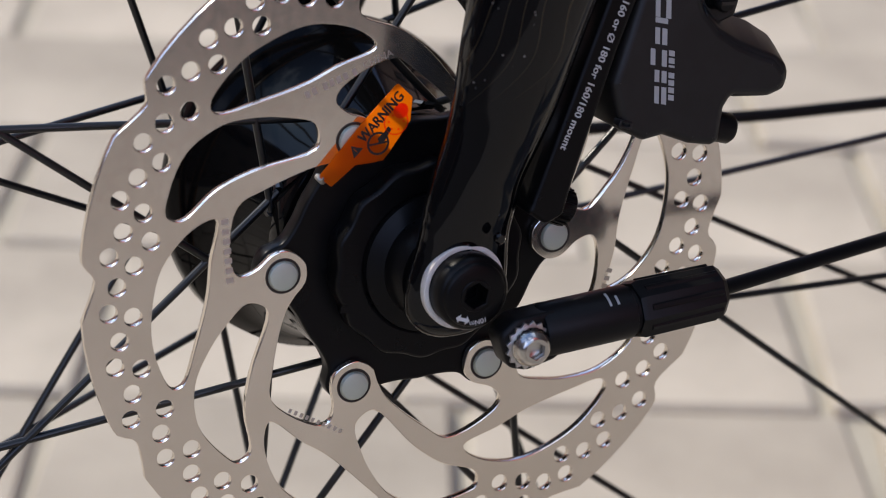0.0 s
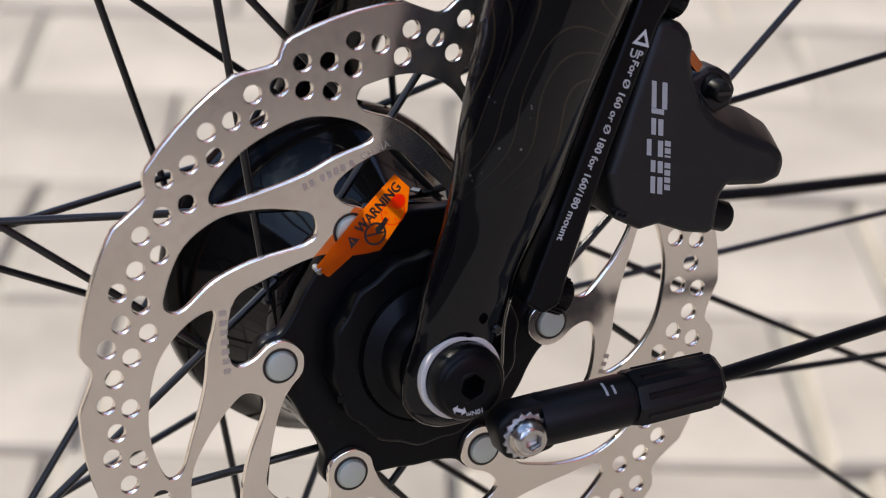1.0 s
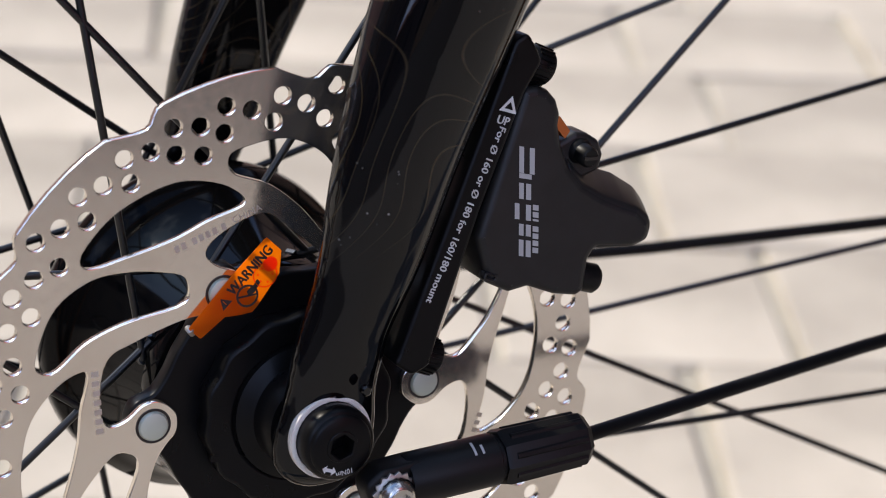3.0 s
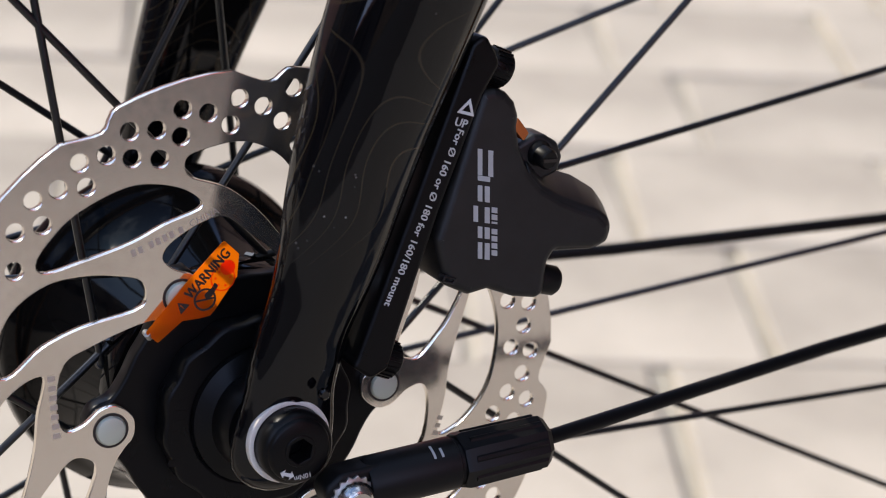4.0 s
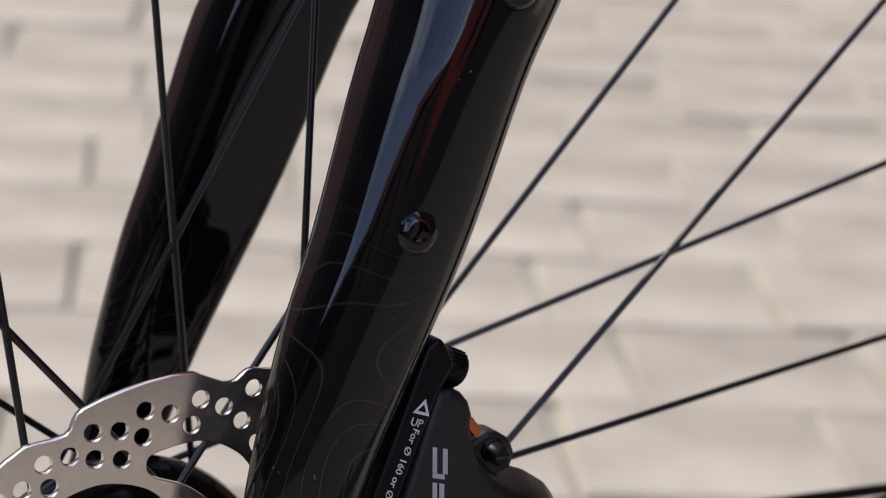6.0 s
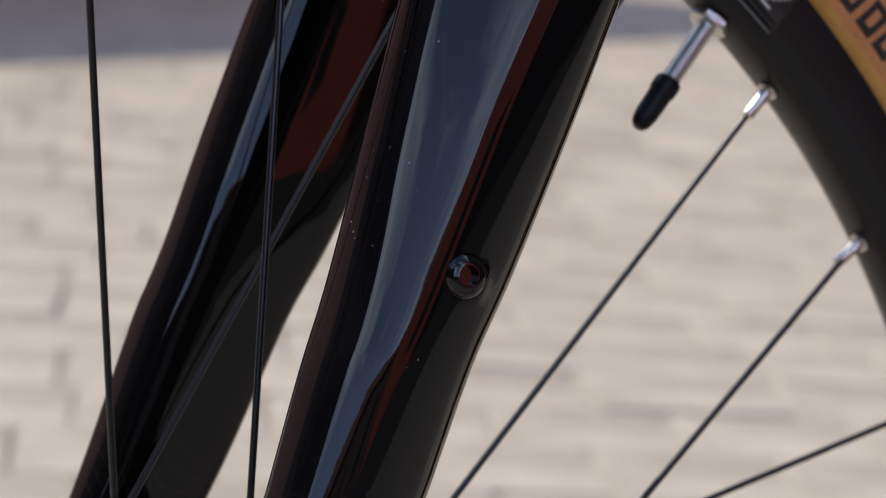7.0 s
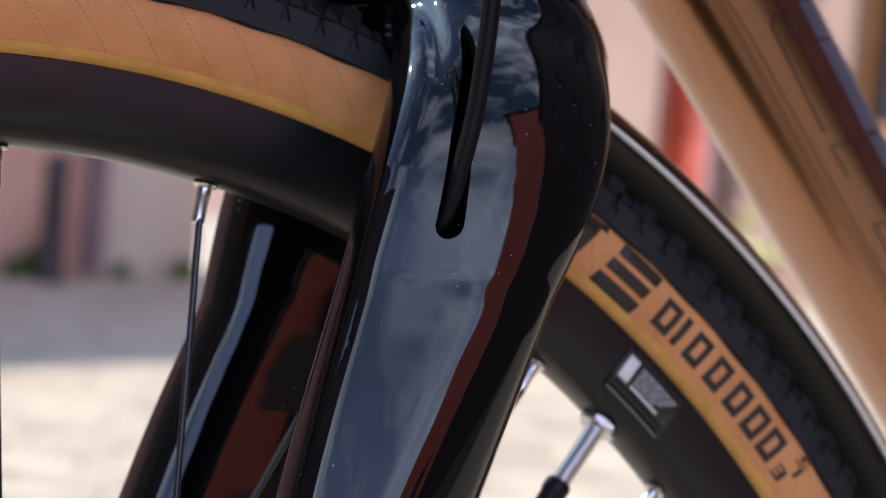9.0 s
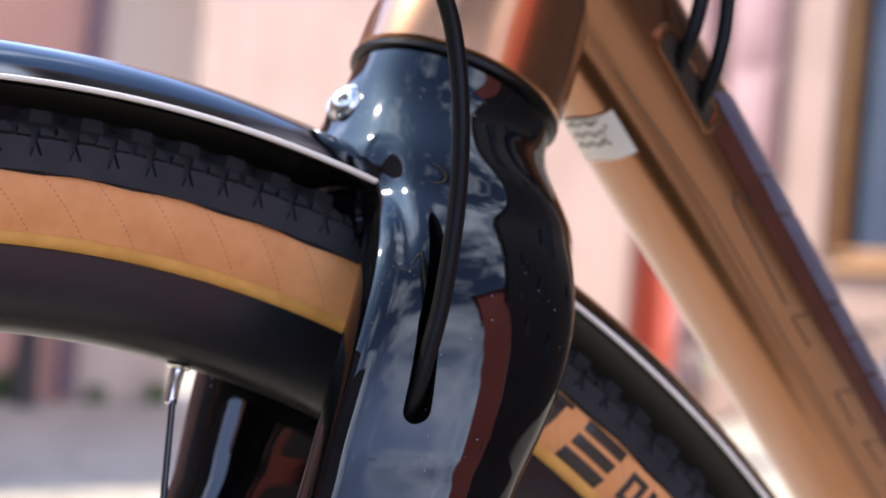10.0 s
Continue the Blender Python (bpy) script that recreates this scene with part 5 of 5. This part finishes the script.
# ---- warning tag hung on the rotor ----
def warning_tag():
    y = -0.0394
    loop = rounded(pts_mm((-6.1, 42.7), (-2.6, 39.0), (-3.3, 33.6), (-8.9, 26.7), (-10.2, 25.4), (-13.0, 25.2), (-16.9, 25.3), (-22.9, 21.1), (-25.7, 24.0), (-20.4, 29.3), (-14.7, 35.0)), 0.0006, 3)
    me = plate([loop], y - 0.00011, y + 0.00011, 0.00003)
    tag = tagged(part("warning_tag", me, TAG, None), "translucent orange plastic warning tag beside the brake rotor", "warning tag")
    f = y - 0.00018
    word = lettering("WARNING", 0.0036, 0.00002, 1.0)
    wide = max(v.co.x for v in word.vertices)
    word.transform(Matrix.Diagonal((0.0136 / wide, 1.0, 1, 1)))
    heavy = word.copy()
    heavy.transform(Matrix.Translation((0.00022, 0.00014, 0)))
    part("tag_text", moved(join_meshes(word, heavy), on_side(-0.0147, f, 0.0299, 42.4)), INK, tag)
    ring = [circle(0, 0, 0.0027, 32), circle(0, 0, 0.0022, 32)]
    part("prohibition_sign", moved(plate_mesh(ring, 0.00004, 0.000001), on_side(-0.0113, f, 0.0295, 0)), INK, tag)
    part("prohibition_bar", moved(plate_mesh([box_loop(-0.0023, -0.00022, 0.0023, 0.00022)], 0.00004, 0.000001), on_side(-0.0113, f, 0.0295, 3)), INK, tag)
    part("pictogram", moved(plate_mesh([rounded([(-0.0008, -0.0010), (0.0006, -0.0004), (0.0013, 0.0006), (0.0022, 0.0019), (0.0014, 0.0028), (0.0006, 0.0016), (-0.0006, 0.0008), (-0.0012, 0.0002)], 0.0003)], 0.00004, 0.000001), on_side(-0.0102, f, 0.0304, 0)), INK, tag)
    part("disc_sign", moved(plate_mesh([circle(0, 0, 0.0018, 32)], 0.00002, 0.000001), on_side(-0.0055, f + 0.00005, 0.0362, 0)), TAG_RED, tag, "orange-red printed disc")
    disc = [circle(0, 0, 0.0030, 28), circle(0, 0, 0.0027, 28)] + [circle(0.0018 * math.cos(k), 0.0018 * math.sin(k), 0.0003, 10) for k in range(6)]
    part("disc_outline", moved(plate_mesh(disc[:2], 0.00004, 0.000001), on_side(-0.0068, f, 0.0338, 0)), TAG_RED, tag)
    for hole in disc[2:]:
        part("disc_hole", moved(plate_mesh([hole], 0.00004, 0.000001), on_side(-0.0068, f, 0.0338, 0)), TAG_RED, tag)
    tri = [(-0.0015, -0.0009), (0.0015, -0.0009), (0, 0.0017)]
    part("warning_triangle", moved(plate_mesh([tri, [(-0.0001, -0.0005), (0.0001, -0.0005), (0.00012, 0.0008), (-0.00012, 0.0008)]], 0.00004, 0.000001), on_side(-0.0167, f, 0.0286, 42.4)), INK, tag)
    tag.matrix_world = bicycle.matrix_basis @ Matrix.Translation((0.0003, 0, HUB - 0.0003))
    part("tag_tie", tube([Vector((-0.0252, y + 0.0002, 0.0236)), Vector((-0.0246, -0.0388, 0.0226)), Vector((-0.0240, -0.0345, 0.0222))], 0.0008, 8), DULL_SILVER, tag)
    return tag


warning_tag()


# ---- buildings round the square ----
def thing(name, label, category, group=""):
    ob = new(name)
    ob.empty_display_size = 0.3
    return tagged(ob, label, category, group)


def wall_with_openings(length, height, thick, openings, mat, parent, label):
    """A wall along +x from 0, its face at y = 0 towards -y, with real openings (x0, z0, x1, z1)."""
    me = plate_mesh([box_loop(0, 0, length, height)] + [box_loop(*o) for o in openings], thick, 0.003)
    me.transform(Matrix.Translation((0, thick / 2, 0)) @ FLAT)
    return part("wall", me, mat, parent, label)


def window(x0, z0, x1, z1, mat, parent, label=""):
    f = part("window", box_bm(x0 + 0.09, 0.14, z0 + 0.09, x1 - 0.09, 0.15, z1 - 0.09), GLASS, parent, label)
    for bar in ((x0, 0.06, z0, x0 + 0.09, 0.20, z1), (x1 - 0.09, 0.06, z0, x1, 0.20, z1), (x0 + 0.091, 0.06, z1 - 0.09, x1 - 0.091, 0.20, z1), (x0 + 0.091, 0.06, z0, x1 - 0.091, 0.20, z0 + 0.09), ((x0 + x1) / 2 - 0.03, 0.105, z0 + 0.091, (x0 + x1) / 2 + 0.03, 0.195, z1 - 0.091)):
        part("window_frame", box_bm(*bar, 0.006), mat, f)
    part("window_sill", box_bm(x0 - 0.06, -0.06, z0 - 0.05, x1 + 0.06, 0.2, z0, 0.008), mat, f)
    return f


def door(x0, x1, z1, mat, parent, label=""):
    d = part("door", box_bm(x0 + 0.07, 0.14, 0.02, x1 - 0.07, 0.19, z1 - 0.07, 0.005), mat, parent, label)
    part("door_frame", join(box_bm(x0, 0.08, 0, x0 + 0.07, 0.22, z1, 0.006), box_bm(x1 - 0.07, 0.08, 0, x1, 0.22, z1, 0.006), box_bm(x0 + 0.07, 0.08, z1 - 0.07, x1 - 0.07, 0.22, z1, 0.006)), mat, d)
    for z in (0.25, 1.15):
        part("panel", box_bm(x0 + 0.2, 0.125, z, x1 - 0.2, 0.145, z + 0.7, 0.004), mat, d)
    part("door_handle", tube([(x1 - 0.16, 0.14, 1.02), (x1 - 0.16, 0.08, 1.02), (x1 - 0.27, 0.08, 1.02)], 0.011, 8), DARK_METAL, d)
    return d


def shell(length, depth, height, mat, parent):
    """Side walls, back and pitched roof behind a front wall."""
    part("side_wall", box_bm(0, 0.41, 0, 0.35, depth, height), mat, parent)
    part("side_wall", box_bm(length - 0.35, 0.41, 0, length - 0.004, depth - 0.004, height - 0.004), mat, parent)
    part("back_wall", box_bm(0.351, depth - 0.3, 0, length - 0.351, depth, height), mat, parent)
    bm = bmesh.new()
    v = [bm.verts.new(p) for p in ((-0.4, -0.4, height), (length + 0.4, -0.4, height), (length + 0.4, depth + 0.4, height), (-0.4, depth + 0.4, height), (-0.4, depth / 2, height + 1.6), (length + 0.4, depth / 2, height + 1.6))]
    for f in ((0, 1, 5, 4), (2, 3, 4, 5), (0, 4, 3), (1, 2, 5), (0, 3, 2, 1)):
        bm.faces.new([v[i] for i in f])
    part("roof", bm, ROOF, parent, "clay tile roof")


def placed(ob, x, y, turn):
    ob.matrix_world = Matrix.Translation((x, y, 0)) @ Matrix.Rotation(radians(turn), 4, "Z")


# low salmon house across the square, which throws its shade over the paving
HOUSE_AT, HOUSE_TURN = (-2.06, 6.30), 20.0
house = thing("house", "low salmon plastered house with its front in the shade", "house")
wins = [(4.0, 0.9, 4.9, 1.9), (5.6, 0.9, 6.5, 1.9)]
wall_with_openings(9.22, 2.6, 0.4, wins, PINK, house, "salmon plaster wall")
for o in wins:
    window(*o, DARK_METAL, house)
part("pilaster", box_bm(9.23, -0.02, 0, 9.88, 2.2, 2.6, 0.015), PALE, house, "beige plastered corner")
part("drainpipe", tube([(9.14, -0.07, 0.03), (9.14, -0.07, 2.55)], 0.045, 12), MAUVE, house, "grey drainpipe")
shell(9.88, 2.2, 2.62, PINK, house)
# shifted 3 m along: its unseen left end is added to cover reflected sky
placed(house, HOUSE_AT[0] - 2.82, HOUSE_AT[1] - 1.03, HOUSE_TURN)

# sunlit house at the side
side_house = thing("house", "pale pink plastered house in sunlight with wooden window frames", "house")
PALE_PINK = material("pale_pink_plaster", (0.39, 0.25, 0.21), 0.9)
mottle(PALE_PINK, (0.325, 0.21, 0.16), (0.39, 0.26, 0.205), 1.4, detail=7)
bump(PALE_PINK, 40, 0.2, 0.003)
wins = [(8.16, 1.0, 9.5, 2.75), (11.2, 1.0, 12.4, 2.75)]
ups = [(1.0 + 3.2 * k, 4.0, 2.1 + 3.2 * k, 5.6) for k in range(5)]
wall_with_openings(17.0, 8.5, 0.4, wins + ups + [(6.40, 0.0, 7.00, 2.2)], PALE_PINK, side_house, "pale pink plaster wall")
for o in wins + ups:
    window(*o, WOOD, side_house)
door(6.40, 7.00, 2.2, RED_WOOD, side_house, "red wooden door")
part("downpipe", tube([(7.10, -0.06, 0.05), (7.10, -0.06, 8.4)], 0.07, 10), ROSE, side_house)
part("shutter", join(box_bm(7.30, -0.06, 1.30, 7.74, -0.004, 3.0, 0.01), box_bm(7.36, -0.075, 1.40, 7.68, -0.061, 2.1, 0.006), box_bm(7.36, -0.075, 2.2, 7.68, -0.061, 2.9, 0.006)), ROSE, side_house, "dusty rose window shutter")
shell(17.0, 7, 8.5, PALE_PINK, side_house)
placed(side_house, 8.6, 16.9, -90)

# tall dark red house behind the walker, unseen, added for the fork's red-brown reflection
unseen_red_house = thing("house", "unseen tall dark red house, added for its reflection in the fork", "house")
wins = [(1.0, 1.0, 2.0, 2.5)]
wall_with_openings(4.2, 15.5, 0.4, wins, BRICK_RED, unseen_red_house, "added dark red wall, out of view")
for o in wins:
    window(*o, DARK_METAL, unseen_red_house)
shell(4.2, 6, 15.5, BRICK_RED, unseen_red_house)
placed(unseen_red_house, 7.07, -11.80, 193)

# dark house beside it, out of view, added to darken fork and neck reflections
unseen_dark_house = thing("house", "unseen tall dark house, added to darken reflections in the fork", "house")
wins = [(1.2 + 3.4 * k, h, 2.2 + 3.4 * k, h + 1.5) for k in range(3) for h in (1.0, 4.2, 7.4)]
wall_with_openings(13.6, 13.0, 0.4, wins, DARK_WALL, unseen_dark_house, "added dark brown wall, out of view")
for o in wins:
    window(*o, DARK_METAL, unseen_dark_house)
shell(13.6, 2.4, 13.0, DARK_WALL, unseen_dark_house)
placed(unseen_dark_house, 5.4, 2.2, -84)


# unseen umber house, front in the shade, added to darken the leg's left edge
unseen_umber_house = thing("house", "unseen umber house with a shaded front, added for dark reflections", "house")
wins = [(1.5 + 4 * k, h, 2.6 + 4 * k, h + 1.5) for k in range(4) for h in (1.0, 4.2, 7.4, 10.6)]
wall_with_openings(18.5, 16.5, 0.4, wins, UMBER, unseen_umber_house, "added umber wall, out of view")
for o in wins:
    window(*o, DARK_METAL, unseen_umber_house)
shell(18.5, 8, 16.5, UMBER, unseen_umber_house)
placed(unseen_umber_house, -15.8, -16.0, 125)


# low house between the red and the umber one, unseen, added for reflections
unseen_low_house = thing("house", "unseen low umber house, added to close the reflected horizon", "house")
wins = [(1.5 + 4 * k, 1.0, 2.6 + 4 * k, 2.6) for k in range(9)]
wall_with_openings(39, 4.0, 0.4, wins, UMBER, unseen_low_house, "added umber wall, out of view")
for o in wins:
    window(*o, DARK_METAL, unseen_low_house)
shell(39, 7, 4.0, UMBER, unseen_low_house)
placed(unseen_low_house, 16.0, -24.4, 178)

# unseen tall house on the left, front in the shade, added for dark reflections
unseen_tall_house = thing("house", "unseen tall umber house with a shaded front, added for dark reflections", "house")
wins = [(1.5 + 4 * k, h, 2.6 + 4 * k, h + 1.5) for k in range(6) for h in (1.0, 4.2, 7.4)]
wall_with_openings(25, 11.5, 0.4, wins, UMBER, unseen_tall_house, "added umber wall, out of view")
for o in wins:
    window(*o, DARK_METAL, unseen_tall_house)
shell(25, 8, 11.5, UMBER, unseen_tall_house)
placed(unseen_tall_house, -14.5, -1.0, 90)


# weeds along the foot of the shaded wall
def weeds(x, y, size, seed):
    rnd = random.Random(seed)
    bm = bmesh.new()
    for k in range(90):
        a, r = rnd.uniform(0, 2 * math.pi), rnd.uniform(0, size * 0.5)
        h = rnd.uniform(0.3, 1.0) * size
        p = Vector((r * math.cos(a), r * math.sin(a) * 0.5, 0))
        tip = p + Vector((rnd.uniform(-0.3, 0.3) * size, rnd.uniform(-0.2, 0.2) * size, h))
        w = Vector((math.cos(a + 1), math.sin(a + 1), 0)) * size * 0.05
        mid = p.lerp(tip, 0.55)
        v = [bm.verts.new(q) for q in (p - w * 0.3, p + w * 0.3, mid + w, tip, mid - w)]
        bm.faces.new(v)
    ob = part("weeds", bm, LEAF, None)
    ob.location = (x, y, 0)
    return tagged(ob, "tuft of green weeds at the foot of a wall", "weeds", kind="stuff")


def along_house(u):
    a = radians(HOUSE_TURN)
    return HOUSE_AT[0] + u * math.cos(a) + 0.1 * math.sin(a), HOUSE_AT[1] + u * math.sin(a) - 0.1 * math.cos(a)


for k, (u, s) in enumerate(((5.80, 0.2), (5.66, 0.12), (5.2, 0.1), (6.3, 0.1), (6.7, 0.12))):
    weeds(*along_house(u), s, k)


def bollard(u, h):
    x, y = along_house(u)
    ob = part("bollard", lathe([(0.0, 0.0), (0.0, 0.06), (0.05, 0.06), (h - 0.12, 0.05), (h - 0.05, 0.06), (h, 0.03), (h, 0.0)], 20), DARK_METAL, None)
    ob.matrix_world = Matrix.Translation((x - 0.15, y - 0.25, 0)) @ Matrix.Rotation(radians(90), 4, "X")
    return tagged(ob, "dark metal bollard standing near a wall", "bollard")


bollard(5.92, 0.55)


# bicycles parked at the sunlit house, far out of focus
def parked_bicycle(x, y, turn, paint):
    root = thing("parked_bicycle", "parked bicycle with a coloured frame leaning near the house", "bicycle", "parked bicycles")
    for cx in (-0.52, 0.52):
        w = part("wheel", lathe([(-0.018, 0.325), (0, 0.34), (0.018, 0.325), (0, 0.31)], 40, closed=True), RUBBER, root)
        w.location = (cx, 0, 0.34)
        for k in range(10):
            a = math.pi * k / 10
            sp = part("spoke", tube([(0.31 * math.cos(a), 0, 0.31 * math.sin(a)), (-0.31 * math.cos(a), 0, -0.31 * math.sin(a))], 0.0015, 5), SILVER, w)
    nodes = {"bb": (0.05, 0, 0.28), "seat": (0.22, 0, 0.80), "head": (-0.36, 0, 0.86), "low": (-0.40, 0, 0.70), "front": (-0.52, 0, 0.34), "rear": (0.52, 0, 0.34)}
    for a, b in (("bb", "seat"), ("bb", "low"), ("seat", "head"), ("head", "low"), ("bb", "rear"), ("seat", "rear"), ("low", "front")):
        part("frame_tube", tube([nodes[a], nodes[b]], 0.018, 10), paint, root)
    part("saddle", box_bm(0.12, -0.07, 0.88, 0.38, 0.07, 0.93, 0.02), RUBBER, root)
    part("seat_post", tube([(0.22, 0, 0.79), (0.25, 0, 0.89)], 0.014, 8), SILVER, root)
    part("handlebar", tube(glide([(-0.30, -0.28, 1.02), (-0.40, -0.1, 1.02), (-0.40, 0.1, 1.02), (-0.30, 0.28, 1.02)], 4), 0.013, 8), SILVER, root)
    part("stem", tube([(-0.36, 0, 0.86), (-0.40, 0, 1.02)], 0.014, 8), SILVER, root)
    root.matrix_world = Matrix.Translation((x, y, 0)) @ Matrix.Rotation(radians(turn), 4, "Z") @ Matrix.Rotation(radians(-6), 4, "X")


parked_bicycle(8.15, 8.5, 92, YELLOW_PAINT)
parked_bicycle(8.1, 7.15, 84, BLUE_PAINT)
parked_bicycle(7.95, 6.0, 96, YELLOW_PAINT)


# ---- ground on the near side, out of view, toned for reflections ----
ROAD_EDGE, KERB = -0.25, -2.1


def road():
    walkway = part("pavement", box_bm(-60, KERB, -0.05, 60, ROAD_EDGE, 0.004, 0.01), PALE_GROUND, None)
    tagged(walkway, "unseen pale grey ground strip, added for reflections in the rotor", "pavement", kind="structure")
    ob = part("road", box_bm(-60, -44, -0.15, 60, KERB - 0.001, -0.002, 0.004), DARK_GROUND, None)
    return tagged(ob, "unseen dark grey ground, added to darken reflections in the fork", "road", kind="structure")


road()

# ---- paving stones ----
def paving_stones():
    ground_ob = bpy.data.objects["ground"]
    rnd = random.Random(5)
    turn = Matrix.Rotation(radians(-25), 4, "Z")
    depth, across, along = 0.172, 0.009, 0.003        # row depth; joints between stones and between rows
    widths = [0.165, 0.178, 0.19, 0.20, 0.208, 0.215, 0.228, 0.245]
    starts = {5: 0.230, 6: 0.302, 7: 0.250, 8: 0.315, 9: 0.435}
    meshes = []
    for w in widths:
        bm = box_bm(-w / 2 + across / 2, -depth / 2 + along / 2, -0.04, w / 2 - across / 2, depth / 2 - along / 2, 0.0)
        for v in bm.verts:
            v.co.x += rnd.uniform(-0.004, 0.004)
            v.co.y += rnd.uniform(-0.0015, 0.0015)
        top = [e for e in bm.edges if all(v.co.z > -0.01 for v in e.verts)]
        bmesh.ops.bevel(bm, geom=top, offset=0.003, segments=1, affect="EDGES")
        me = bpy.data.meshes.new("paving_stone")
        bm.to_mesh(me)
        bm.free()
        me.materials.append(STONE)
        meshes.append(me)
    verts, faces, singles = [], [], 0
    for row in range(-28, 86):
        v = 0.098 + row * depth
        u = starts.get(row, 0.2 * rnd.random()) - 0.2 * 40
        while u < 8:
            here = turn @ Vector((u + 0.15, v, 0))
            if here.y < ROAD_EDGE:
                u += 0.3
                continue
            i = 3 if u < 0.6 and row in starts else rnd.randrange(len(widths))
            w = widths[i]
            c = turn @ Vector((u + w / 2, v, 0))
            dz = rnd.uniform(-0.003, 0.003)
            tilt = Euler((rnd.uniform(-0.006, 0.006), rnd.uniform(-0.006, 0.006), radians(-25) + rnd.uniform(-0.012, 0.012)))
            near = 0.4 < v < 3.2 and -0.9 < u < 2.1 and singles < 300
            m = Matrix.LocRotScale((c.x, c.y, 0.006 + dz), tilt, None)
            if near:
                ob = new("paving_stone", meshes[i])
                ob.parent = ground_ob
                ob.matrix_basis = m
                singles += 1
            else:
                b = len(verts)
                hw, hd = w / 2 - 0.0035, depth / 2 - 0.0014
                m2 = Matrix.LocRotScale((c.x, c.y, 0.006 + 0.3 * dz), Euler((0.4 * tilt.x, 0.4 * tilt.y, tilt.z)), None)
                for x, y, z in ((-hw, -hd, -0.03), (hw, -hd, -0.03), (hw, hd, -0.03), (-hw, hd, -0.03), (-hw + 0.002, -hd + 0.002, 0), (hw - 0.002, -hd + 0.002, 0), (hw - 0.002, hd - 0.002, 0), (-hw + 0.002, hd - 0.002, 0)):
                    verts.append(tuple(m2 @ Vector((x, y, z))))
                faces.extend([(b + 4, b + 5, b + 6, b + 7), (b, b + 1, b + 5, b + 4), (b + 1, b + 2, b + 6, b + 5), (b + 2, b + 3, b + 7, b + 6), (b + 3, b, b + 4, b + 7)])
            u += w
    me = bpy.data.meshes.new("paving_stones")
    me.from_pydata(verts, [], faces)
    me.materials.append(STONE)
    ob = new("paving_stones", me)
    ob.parent = ground_ob
    tagged(ob, "rows of pale paving stones", kind="stuff")


paving_stones()
